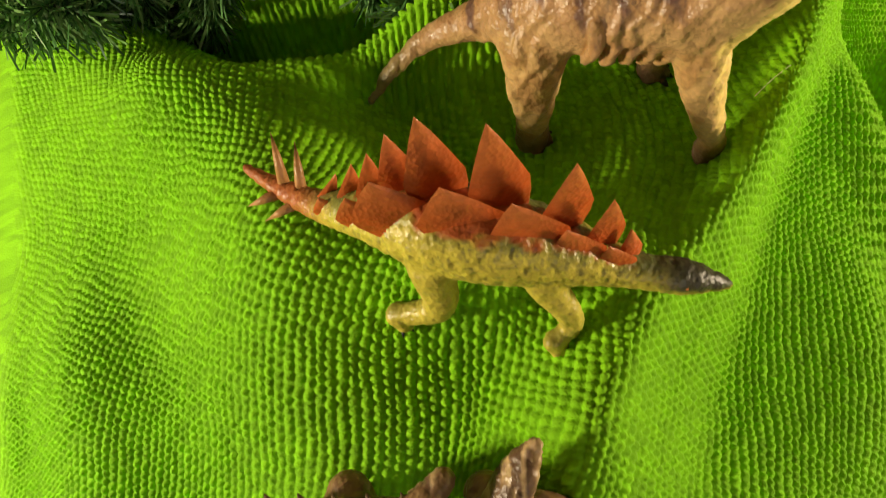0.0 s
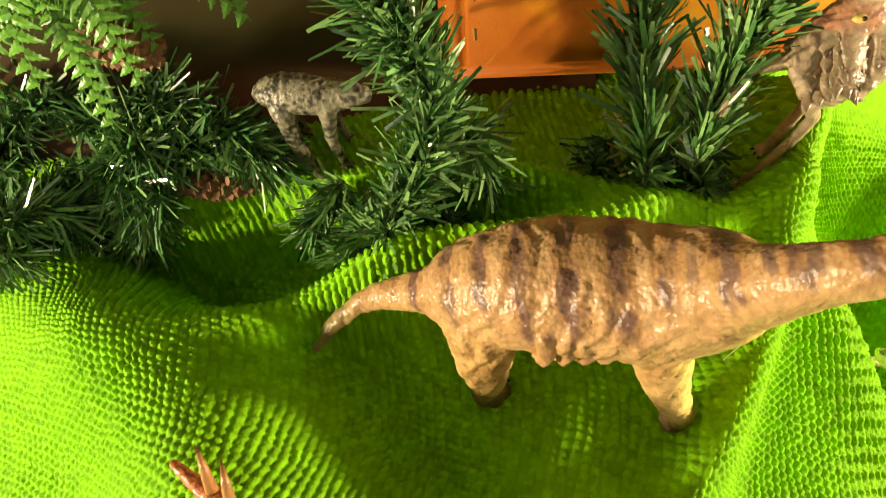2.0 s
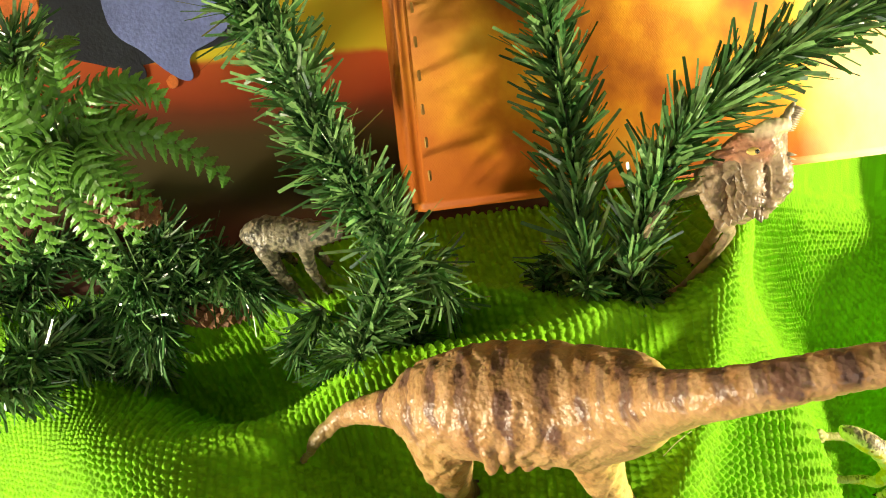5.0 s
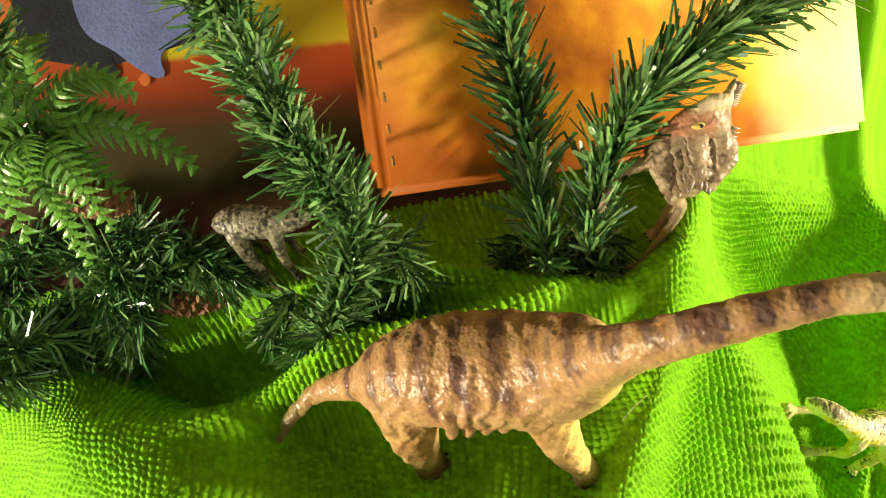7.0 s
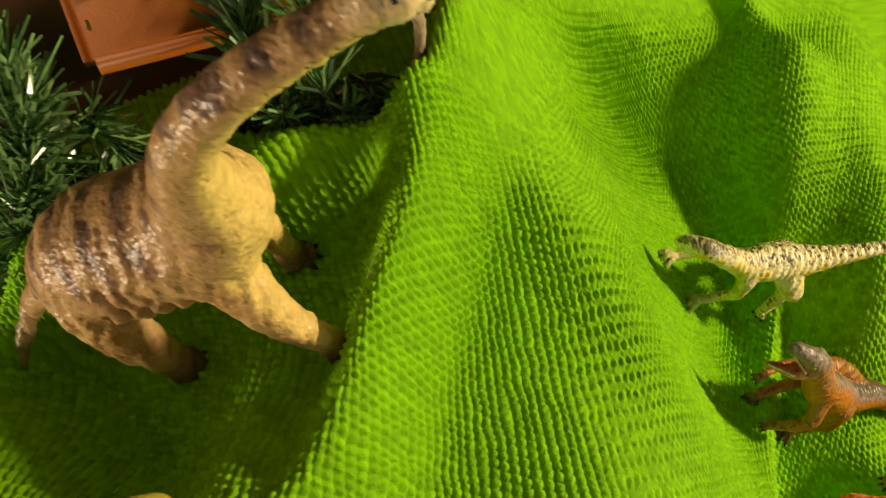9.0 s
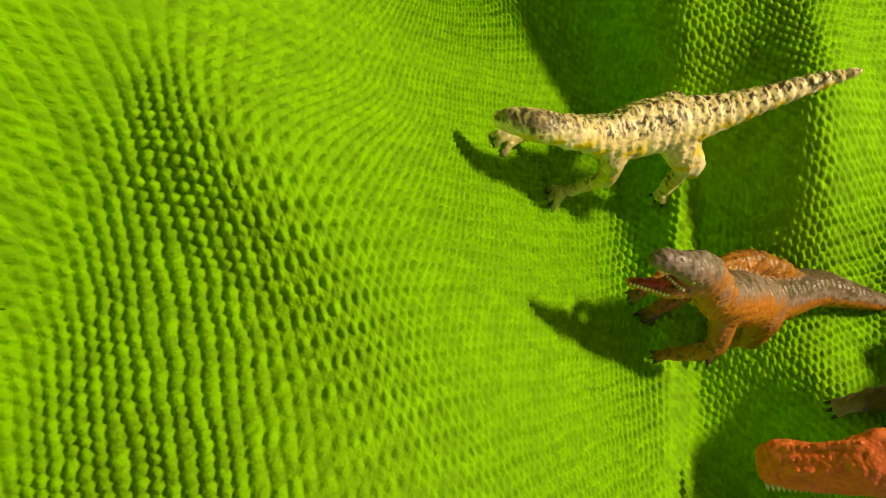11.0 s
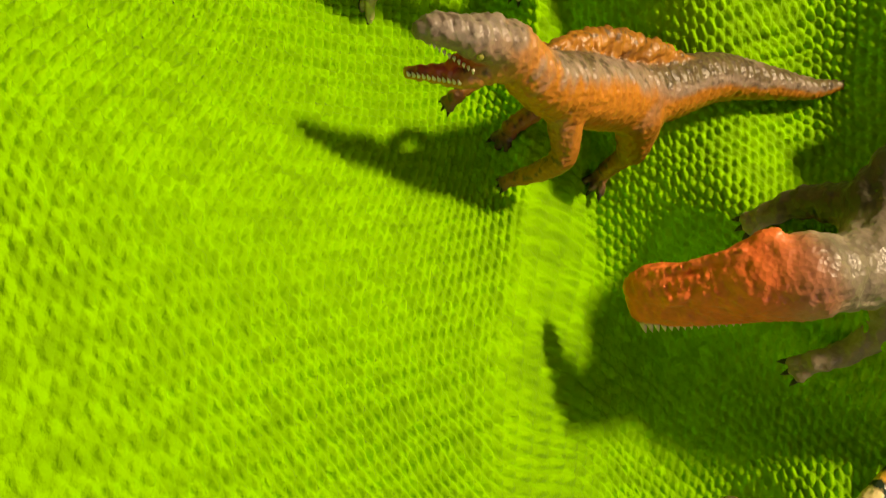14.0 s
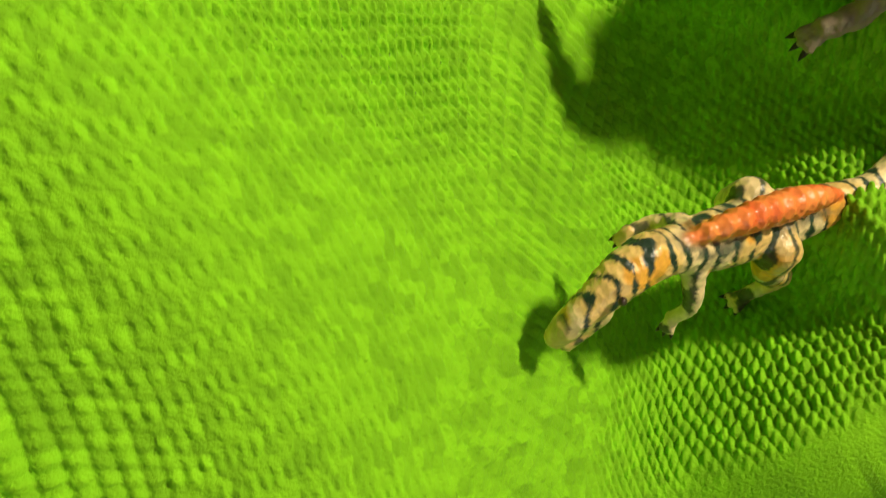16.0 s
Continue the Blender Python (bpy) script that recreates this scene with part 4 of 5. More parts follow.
        c = mixed(c, (0.36, 0.34, 0.12), share(z, "arm") * (0.3 + 0.5 * step(-v[:, 0], -0.252, -0.240)))
        return c

    folds = lambda v, n, z: 0.00028 * np.sin((v[:, 0] - 0.4 * v[:, 2]) / 0.0007 + 3 * vnoise(v / 0.006)) * share(z, "body", "leg")
    ob = t.build("toy_spotted_dinosaur", paint, TOY, np.array(on_cloth(0.28, 0.17)), (0.0005, 0.0016), folds)
    tagged(ob, "cream toy dinosaur with dark spots and yellow patches", "toy dinosaur")


def sail_theropod():
    t = Toy(0.0007, 0.003)
    t.limb("head", [(0.2568, 0.1198, 0.1520, 0.0023), (0.2592, 0.1188, 0.1512, 0.0032), (0.2625, 0.1170, 0.1480, 0.0036), (0.2660, 0.1150, 0.1430, 0.0046), (0.2700, 0.1145, 0.1350, 0.0048)], n=4)
    t.limb("head", [(0.2655, 0.1180, 0.1450, 0.0020), (0.2685, 0.1172, 0.1440, 0.0020), (0.2708, 0.1176, 0.1425, 0.0012)], blend=0.002)
    t.limb("jaw", [(0.2478, 0.1188, 0.1412, 0.0013), (0.2530, 0.1160, 0.1390, 0.0019), (0.2580, 0.1130, 0.1365, 0.0026), (0.2650, 0.1130, 0.1350, 0.0042)], blend=0.0010)
    t.limb("mouth", [(0.2570, 0.1155, 0.1408, 0.0011), (0.2610, 0.1145, 0.1410, 0.0020), (0.2650, 0.1145, 0.1400, 0.0026)], blend=0.0006)
    t.limb("mouth", [(0.2500, 0.1178, 0.1420, 0.0008), (0.2560, 0.1150, 0.1395, 0.0014)], blend=0.0005)
    t.limb("body", [(0.2695, 0.1140, 0.1350, 0.0054), (0.2722, 0.1090, 0.1215, 0.0072), (0.2785, 0.1085, 0.1060, 0.0092), (0.2870, 0.1080, 0.0890, 0.0094), (0.2980, 0.1075, 0.0770, 0.0088), (0.3130, 0.1065, 0.0670, 0.0068), (0.3270, 0.1000, 0.0560, 0.0046), (0.3375, 0.0950, 0.0470, 0.0030), (0.3470, 0.0925, 0.0420, 0.0011)], n=4)
    t.limb("sail", [(0.2725, 0.1165, 0.1175, 0.0016), (0.2770, 0.1185, 0.1110, 0.0050), (0.2860, 0.1185, 0.1005, 0.0072), (0.2975, 0.1150, 0.0870, 0.0056), (0.3085, 0.1105, 0.0750, 0.0018)], squash=((0.35, -0.75, -0.35), 2.6), blend=0.0016)
    t.limb("arm", [(0.2725, 0.1030, 0.1110, 0.0044), (0.2670, 0.0960, 0.1030, 0.0032), (0.2580, 0.0975, 0.0975, 0.0024), (0.2515, 0.1000, 0.0950, 0.0017)], blend=0.0018)
    t.limb("arm", [(0.2740, 0.1200, 0.1100, 0.0034), (0.2620, 0.1225, 0.1130, 0.0022), (0.2510, 0.1195, 0.1170, 0.0015)], blend=0.0018)
    toes(t, (0.2515, 0.1000, 0.0950), 172, 0.0011, 3, 0.0036, 0.8, zone="hand")
    toes(t, (0.2510, 0.1195, 0.1170), 185, 0.0011, 3, 0.0036, 0.9, zone="hand")
    for a, b, c in (((0.2885, 0.1015, 0.0840), (0.2835, 0.0975, 0.0730), (0.2695, 0.1010)), ((0.2930, 0.1160, 0.0830), (0.2790, 0.1200, 0.0800), (0.2530, 0.1180))):
        z = ground(*c)
        t.limb("leg", [(*a, 0.0066), (*b, 0.0042), ((b[0] + c[0]) / 2 + 0.004, (b[1] + c[1]) / 2, (b[2] + z) / 2 + 0.003, 0.0028), (c[0] + 0.003, c[1], z + 0.004, 0.0024)], blend=0.002)
        toes(t, (c[0] + 0.003, c[1], z + 0.003), 200, 0.0015, 3, 0.0064, 1.0, zone="hand")
    for i in range(11):
        k = i / 10
        a = Vector((0.2476, 0.1178, 0.1422)).lerp(Vector((0.2565, 0.1112, 0.1388)), k)
        t.spike(a, a + Vector((0.0003, 0.0002, 0.0020)), 0.0005, (0.85, 0.8, 0.6), 5, "tooth")
        b = Vector((0.2560, 0.1180, 0.1520)).lerp(Vector((0.2610, 0.1105, 0.1425)), k)
        t.spike(b, b + Vector((-0.0006, -0.0002, -0.0016)), 0.00045, (0.85, 0.8, 0.6), 5, "tooth")
    t.ball((0.2640, 0.1112, 0.1450), 0.0009, (0.40, 0.38, 0.08))

    def paint(v, n, z):
        up = n[:, 2] + n[:, 1] * 0.3
        g = vnoise(v / 0.004)
        trunk = share(z, "body", "head", "sail", soft=0.0025)
        c = mixed((0.40, 0.155, 0.022), (0.22, 0.165, 0.13), step(up + 0.25 * (g - 0.5), 0.20, 0.42) * trunk)
        c = mixed(c, (0.10, 0.075, 0.036), step(up + 0.25 * (g - 0.5), 0.50, 0.66) * trunk)
        c = mixed(c, mixed((0.20, 0.085, 0.016), (0.36, 0.155, 0.024), g), share(z, "sail", soft=0.0005))
        c = mixed(c, mixed((0.20, 0.165, 0.14), (0.12, 0.095, 0.08), step(g, 0.4, 0.7)), share(z, "head") * 0.85)
        c = mixed(c, (0.42, 0.21, 0.06), share(z, "jaw") * 0.55)
        c = mixed(c, (0.30, 0.02, 0.02), share(z, "mouth", soft=0.0004))
        c = mixed(c, (0.26, 0.105, 0.02), share(z, "arm", "leg") * 0.6)
        c = mixed(c, (0.05, 0.04, 0.035), share(z, "hand") * 0.9)
        c = mixed(c, (0.05, 0.035, 0.02), step(vnoise(v / 0.0013 + 3), 0.66, 0.74) * step(up, 0.2, 0.5) * 0.8)
        return c

    folds = lambda v, n, z: 0.0004 * share(z, "sail") * np.sin((v[:, 0] * 0.5 + v[:, 2] * 0.8) / 0.00055) + 0.00018 * np.sin((v[:, 0] - v[:, 2]) / 0.0006 + 4 * vnoise(v / 0.005))
    ob = t.build("toy_sail_backed_dinosaur", paint, TOY, np.array(on_cloth(0.29, 0.108)), (0.0004, 0.0015), folds)
    tagged(ob, "orange and grey-brown toy dinosaur with open jaws and a low sail", "toy dinosaur")


def red_headed():
    t = Toy(0.0008, 0.004)
    t.limb("head", [(0.2690, 0.0575, 0.0975, 0.0044), (0.2725, 0.0560, 0.0985, 0.0056), (0.2790, 0.0525, 0.1005, 0.0056), (0.2870, 0.0490, 0.1030, 0.0062), (0.2950, 0.0465, 0.1045, 0.0080), (0.3030, 0.0435, 0.1035, 0.0086)], n=4)
    t.limb("lip", [(0.2672, 0.0530, 0.0958, 0.0036), (0.2740, 0.0492, 0.0970, 0.0040), (0.2830, 0.0455, 0.0985, 0.0043), (0.2910, 0.0428, 0.1000, 0.0048), (0.3000, 0.0405, 0.1005, 0.0062)], n=4, blend=0.003)
    t.limb("jaw", [(0.2690, 0.0530, 0.0915, 0.0022), (0.2760, 0.0490, 0.0922, 0.0030), (0.2850, 0.0450, 0.0940, 0.0038), (0.2960, 0.0415, 0.0970, 0.0052)], blend=0.0010)
    # a brow ridge ending in a blunt horn, and a ridge over the eye
    t.limb("head", [(0.2860, 0.0525, 0.1055, 0.0018), (0.2925, 0.0530, 0.1078, 0.0024), (0.2985, 0.0535, 0.1095, 0.0019), (0.3012, 0.0537, 0.1098, 0.0012)], blend=0.003)
    t.limb("head", [(0.2990, 0.0535, 0.1085, 0.0016), (0.3005, 0.0500, 0.1095, 0.0019), (0.2990, 0.0450, 0.1085, 0.0018)], blend=0.003)
    t.limb("head", [(0.2890, 0.0430, 0.1050, 0.0018), (0.2960, 0.0405, 0.1055, 0.0022), (0.3010, 0.0395, 0.1040, 0.0020)], blend=0.003)
    t.limb("neck", [(0.3040, 0.0425, 0.1040, 0.0086), (0.3120, 0.0400, 0.0970, 0.0088), (0.3220, 0.0400, 0.0880, 0.0112), (0.3360, 0.0440, 0.0790, 0.0165)], n=4)
    t.limb("body", [(0.3360, 0.0440, 0.0790, 0.0170), (0.3530, 0.0480, 0.0740, 0.0190), (0.3720, 0.0500, 0.0700, 0.0170), (0.3940, 0.0520, 0.0640, 0.0110), (0.4250, 0.0500, 0.0560, 0.0060), (0.4600, 0.0460, 0.0500, 0.0015)], n=3)
    t.limb("body", [(0.3260, 0.0550, 0.0880, 0.0040), (0.3400, 0.0590, 0.0900, 0.0056), (0.3600, 0.0570, 0.0880, 0.0056)], blend=0.004)
    t.limb("arm", [(0.3220, 0.0320, 0.0800, 0.0058), (0.3160, 0.0250, 0.0720, 0.0040), (0.3070, 0.0225, 0.0670, 0.0032), (0.2990, 0.0235, 0.0670, 0.0028)], blend=0.0025)
    t.limb("arm", [(0.3250, 0.0540, 0.0800, 0.0060), (0.3160, 0.0620, 0.0720, 0.0042), (0.3060, 0.0640, 0.0680, 0.0030)], blend=0.0025)
    toes(t, (0.2990, 0.0235, 0.0670), 178, 0.0018, 3, 0.0065, 0.75, zone="hand")
    toes(t, (0.3060, 0.0640, 0.0680), 178, 0.0018, 3, 0.0055, 0.75, zone="hand")
    for x, y in ((0.362, 0.028), (0.366, 0.072)):
        z = ground(x, y)
        t.limb("leg", [(0.368, 0.05 + (y - 0.05) * 0.55, 0.066, 0.0115), (x - 0.006, y, 0.5 * (0.062 + z), 0.0075), (x + 0.003, y, z + 0.005, 0.0048)], blend=0.003)
        toes(t, (x, y, z + 0.004), 180, 0.0024, 3, 0.008, 1.0, zone="hand")
    for i in range(15):
        k = i / 14
        a = Vector((0.2650, 0.0500, 0.0945)).lerp(Vector((0.2860, 0.0406, 0.0972)), k)
        t.spike(a, a + Vector((-0.0006, -0.0028 + 0.0012 * k, -0.0018 + 0.0010 * k)), 0.0010 - 0.0003 * k, (0.80, 0.66, 0.52), 5, "tooth")
    # knobs in rows along the snout
    for row in range(3):
        for i in range(11):
            k = i / 10
            p = Vector((0.2735, 0.0580 - 0.0034 * row, 0.1033 + 0.0004 * (row - 1))).lerp(Vector((0.2930, 0.0535 - 0.0040 * row, 0.1098 - 0.0004 * row)), k)
            t.limb("head", [(*p, 0.0013), (p.x + 0.0004, p.y, p.z + 0.0014, 0.0008)], blend=0.0004)
    t.ball((0.2965, 0.0385, 0.1050), 0.0011, (0.5, 0.30, 0.05))

    def paint(v, n, z):
        g = vnoise(v / 0.004)
        c = mixed((0.30, 0.25, 0.19), (0.13, 0.11, 0.08), step(n[:, 2] + 0.6 * (g - 0.5), 0.1, 0.8))
        c = mixed(c, (0.045, 0.045, 0.022), step(v[:, 1], 0.046, 0.056) * step(v[:, 0], 0.306, 0.322) * 0.9)
        head = share(z, "head", "lip", "jaw", soft=0.0018)
        c = mixed(c, mixed((0.60, 0.120, 0.030), (0.68, 0.17, 0.05), g), head * (1 - step(v[:, 0], 0.302, 0.311)))
        c = mixed(c, (0.13, 0.01, 0.008), share(z, "jaw") * step(n[:, 2], 0.2, 0.7) * 0.8)
        c = mixed(c, (0.27, 0.21, 0.14), share(z, "hand", "arm") * 0.5)
        return mixed(c, (0.045, 0.042, 0.022), step(v[:, 1], 0.050, 0.057) * step(v[:, 0], 0.302, 0.314) * 0.85)

    folds = lambda v, n, z: 0.00028 * share(z, "neck", "arm", "body") * np.sin((v[:, 0] * 0.8 - v[:, 1] * 0.5) / 0.0008 + 5 * vnoise(v / 0.004))
    ob = t.build("toy_red_headed_dinosaur", paint, TOY, np.array(on_cloth(0.355, 0.05)), (0.00045, 0.0021), folds)
    tagged(ob, "grey toy dinosaur with a long brick red snout and bared teeth", "toy dinosaur")


def striped_theropod():
    t = Toy(0.0007, 0.003)
    t.limb("head", [(0.2125, -0.0215, 0.1145, 0.0024), (0.2165, -0.0205, 0.1160, 0.0032), (0.2235, -0.0185, 0.1160, 0.0038), (0.2310, -0.0160, 0.1140, 0.0050), (0.2370, -0.0145, 0.1090, 0.0044)], n=4)
    t.limb("jaw", [(0.2135, -0.0235, 0.1120, 0.0017), (0.2230, -0.0205, 0.1130, 0.0028)], blend=0.001)
    t.limb("body", [(0.2370, -0.0145, 0.1110, 0.0046), (0.2430, -0.0145, 0.1010, 0.0054), (0.2500, -0.0150, 0.0920, 0.0068), (0.2590, -0.0150, 0.0820, 0.0072), (0.2690, -0.0155, 0.0730, 0.0066), (0.2790, -0.0165, 0.0660, 0.0050), (0.2900, -0.0165, 0.0605, 0.0037), (0.3030, -0.0105, 0.0570, 0.0025), (0.3180, -0.0020, 0.0560, 0.0009)], n=4)
    t.limb("sail", [(0.2440, -0.0142, 0.1060, 0.0012), (0.2520, -0.0145, 0.1020, 0.0032), (0.2640, -0.0148, 0.0920, 0.0046), (0.2740, -0.0152, 0.0810, 0.0036), (0.2800, -0.0160, 0.0720, 0.0014)], squash=((0.12, 1.0, 0.0), 1.35), blend=0.0010)
    t.limb("arm", [(0.2450, -0.0095, 0.0980, 0.0028), (0.2400, -0.0060, 0.0960, 0.0019), (0.2345, -0.0055, 0.0975, 0.0013)], blend=0.002)
    t.limb("arm", [(0.2430, -0.0200, 0.0960, 0.0028), (0.2390, -0.0260, 0.0900, 0.0019), (0.2335, -0.0265, 0.0860, 0.0013)], blend=0.002)
    toes(t, (0.2345, -0.0055, 0.0975), 195, 0.0010, 3, 0.0034, 0.8, zone="arm")
    toes(t, (0.2335, -0.0265, 0.0860), 215, 0.0010, 3, 0.0034, 0.8, zone="arm")
    for s in (-1, 1):
        x, y = 0.2490 + 0.002 * s, -0.0155 + 0.0115 * s
        z = ground(x, y)
        t.limb("leg", [(0.2620, -0.0155 + 0.007 * s, 0.0810, 0.0050), (0.2580, -0.0155 + 0.0095 * s, 0.0720, 0.0036), (0.2610, y, 0.5 * (z + 0.066), 0.0024), (x + 0.004, y, z + 0.003, 0.0019)], blend=0.002)
        toes(t, (x + 0.004, y, z + 0.002), 185, 0.0013, 3, 0.0050, 1.0, zone="leg")
    for i in range(6):
        a = Vector((0.2120, -0.0235, 0.1140)).lerp(Vector((0.2200, -0.0225, 0.1150)), i / 5)
        t.spike(a, a + Vector((0, 0, -0.0016)), 0.0005, IVORY, 5, "tooth")
    t.ball((0.2290, -0.0215, 0.1195), 0.0010, (0.05, 0.03, 0.02))

    def paint(v, n, z):
        g = vnoise(v / 0.004)
        c = mixed((0.62, 0.50, 0.25), (0.60, 0.42, 0.14), step(vnoise(v / 0.007), 0.35, 0.65))
        c = mixed(c, (0.62, 0.31, 0.03), step(vnoise(v / 0.006 + 5), 0.62, 0.72) * 0.9)
        along = v[:, 0] * 0.8 - v[:, 2] * 0.55
        band = step(np.sin(along / 0.00078 + 7.0 * vnoise(v / 0.006)) + 1.3 * (vnoise(v / 0.0022 + 4) - 0.5), 0.42, 0.6)
        c = mixed(c, (0.016, 0.035, 0.022), band * step(n[:, 2] + 0.5 * g, -0.15, 0.30) * (1 - 0.1 * share(z, "leg", "arm")))
        c = mixed(c, (0.025, 0.050, 0.038), share(z, "body") * step(n[:, 2] + 0.4 * (g - 0.5), 0.35, 0.6) * step(-np.abs(v[:, 0] - 0.260), -0.024, -0.014) * step(vnoise(v / 0.003 + 8), 0.25, 0.45) * 0.9)
        c = mixed(c, mixed((0.66, 0.12, 0.03), (0.75, 0.26, 0.06), g), share(z, "sail", soft=0.0005))
        c = mixed(c, (0.60, 0.45, 0.16), share(z, "head") * step(-v[:, 0], -0.218, -0.214))
        return c

    folds = lambda v, n, z: 0.00035 * share(z, "sail") * np.sin((v[:, 0] * 0.6 - v[:, 2] * 0.7) / 0.0006)
    ob = t.build("toy_striped_dinosaur", paint, TOY_GLOSS, np.array(on_cloth(0.256, -0.0155)), (0.0003, 0.0017), folds)
    tagged(ob, "cream and dark green striped toy dinosaur with an orange sail", "toy dinosaur")


def feathered_raptor():
    t = Toy(0.0007, 0.0028)
    t.limb("head", [(0.1325, 0.2345, 0.3262, 0.0020), (0.1365, 0.2355, 0.3280, 0.0032), (0.1415, 0.2362, 0.3300, 0.0046), (0.1470, 0.2365, 0.3305, 0.0056), (0.1505, 0.2360, 0.3270, 0.0056)], n=4)
    t.limb("jaw", [(0.1340, 0.2335, 0.3238, 0.0014), (0.1420, 0.2345, 0.3255, 0.0030)], blend=0.0012)
    t.limb("crest", [(0.1440, 0.2375, 0.3350, 0.0016), (0.1490, 0.2380, 0.3365, 0.0028), (0.1535, 0.2385, 0.3365, 0.0022)], blend=0.002)
    t.limb("tail", [(0.1530, 0.2400, 0.3280, 0.0040), (0.1555, 0.2425, 0.3310, 0.0022), (0.1575, 0.2450, 0.3340, 0.0014), (0.1590, 0.2470, 0.3365, 0.0007)], n=4)
    t.limb("body", [(0.1430, 0.2350, 0.3270, 0.0052), (0.1435, 0.2310, 0.3215, 0.0066), (0.1435, 0.2265, 0.3170, 0.0070), (0.1405, 0.2225, 0.3125, 0.0062), (0.1440, 0.2290, 0.3050, 0.0050), (0.1510, 0.2390, 0.3000, 0.0034), (0.1600, 0.2490, 0.2960, 0.0014)], n=4)
    # folded wing of overlapping feathers
    t.limb("wing", [(0.1330, 0.2330, 0.3225, 0.0048), (0.1310, 0.2285, 0.3180, 0.0056), (0.1325, 0.2215, 0.3125, 0.0034)], squash=((0.6, -0.2, 0.7), 1.4), blend=0.0016)
    t.limb("wing", [(0.1525, 0.2325, 0.3255, 0.0048), (0.1535, 0.2265, 0.3200, 0.0052), (0.1480, 0.2195, 0.3135, 0.0030)], squash=((0.6, -0.2, 0.7), 1.3), blend=0.0016)
    t.limb("arm", [(0.1340, 0.2290, 0.3180, 0.0032), (0.1250, 0.2300, 0.3150, 0.0024), (0.1170, 0.2285, 0.3120, 0.0018), (0.1110, 0.2235, 0.3080, 0.0014)], blend=0.0015)
    for i in (-1, 0, 1):
        a = Vector((0.1112, 0.2237 + 0.001 * i, 0.3082))
        b = a + Vector((-0.0022 + 0.0008 * i, -0.0045, -0.0035 + 0.001 * i))
        t.limb("arm", [(*a, 0.0010), (*b, 0.0008)], blend=0.0008)
        t.spike(b, b + Vector((0.0006, -0.0030, -0.0022)), 0.0007, CLAW)
    g = ground(0.1265, 0.2165)
    t.limb("leg", [(0.1405, 0.2225, 0.3120, 0.0036), (0.1365, 0.2190, 0.3060, 0.0024), (0.1410, 0.2200, 0.2970, 0.0017), (0.1355, 0.2180, 0.5 * (g + 0.296), 0.0015), (0.1300, 0.2170, g + 0.003, 0.0013)], blend=0.0015)
    t.limb("leg", [(0.1430, 0.2300, 0.3080, 0.0036), (0.1420, 0.2280, 0.2990, 0.0018), (0.1380, 0.2260, ground(0.138, 0.226) + 0.003, 0.0018)], blend=0.0015)
    toes(t, (0.1300, 0.2170, g + 0.003), 200, 0.0013, 3, 0.0056, 0.8, zone="leg")
    toes(t, (0.1380, 0.2260, ground(0.138, 0.226) + 0.003), 200, 0.0012, 3, 0.0040, 0.8, zone="leg")
    t.ball((0.1425, 0.2318, 0.3325), 0.0017, (0.85, 0.62, 0.18), (1.5, 0.9, 0.9))
    t.ball((0.1432, 0.2306, 0.3336), 0.0008, CLAW, name="pupil")
    # overlapping feathers: a smooth shoulder patch over four scalloped rows
    rnd = random.Random(5)
    for row in range(5):
        for i in range(7):
            k = i / 6
            a = Vector((0.1275, 0.2345, 0.3205)).lerp(Vector((0.1515, 0.2325, 0.3265)), k)
            b = Vector((0.1335, 0.2195, 0.3115)).lerp(Vector((0.1455, 0.2195, 0.3150)), k)
            p = b.lerp(a, row / 4) + Vector((0, 0, 0.0050 * math.sin(math.pi * k)))
            d = Vector((rnd.uniform(-0.001, 0.001) - 0.0012 + 0.0024 * k, -0.0052, -0.0020))
            s = Vector((0.0022, 0.0003, 0.0004))
            tone = 0.75 + 0.5 * rnd.random()
            t.plate(p - s, p + s, p + d, 0.0016, (0.26 * tone, 0.185 * tone, 0.11 * tone), (0.12, 0.085, 0.05), "feather")
    t.plate((0.1290, 0.2375, 0.3255), (0.1455, 0.2360, 0.3320), (0.1345, 0.2265, 0.3235), 0.0030, (0.36, 0.265, 0.165), name="shoulder_feather")
    # short quills down the back and along the raised tail
    for i in range(24):
        k = i / 23
        if k < 0.55:
            p = Vector((0.1480, 0.2200, 0.3150)).lerp(Vector((0.1550, 0.2340, 0.3280)), k / 0.55)
        else:
            p = Vector((0.1550, 0.2415, 0.3300)).lerp(Vector((0.1588, 0.2465, 0.3360)), (k - 0.55) / 0.45)
        t.spike(p, p + Vector((0.0046, -0.0016, 0.0016 - 0.002 * k)), 0.0010, (0.46, 0.38, 0.26), name="quill")

    def paint(v, n, z):
        q = vnoise(v / 0.004)
        c = mixed((0.33, 0.245, 0.15), (0.22, 0.155, 0.095), step(q, 0.35, 0.7))
        c = mixed(c, (0.09, 0.065, 0.035), share(z, "body", "wing") * step(np.sin((v[:, 2] * 1.2 + 0.5 * v[:, 0] - 0.8 * v[:, 1]) / 0.00062 + 5 * q), 0.45, 0.8) * 0.5)
        c = mixed(c, mixed((0.30, 0.10, 0.06), (0.40, 0.17, 0.09), q), share(z, "head") * (1 - step(v[:, 0], 0.147, 0.151)) * 0.9)
        c = mixed(c, (0.42, 0.20, 0.12), share(z, "jaw") * 0.7)
        c = mixed(c, (0.62, 0.50, 0.32), share(z, "crest"))
        c = mixed(c, (0.48, 0.38, 0.25), share(z, "tail") * step(v[:, 2], 0.331, 0.336))
        c = mixed(c, (0.36, 0.27, 0.17), share(z, "leg", "arm") * 0.7)
        return c

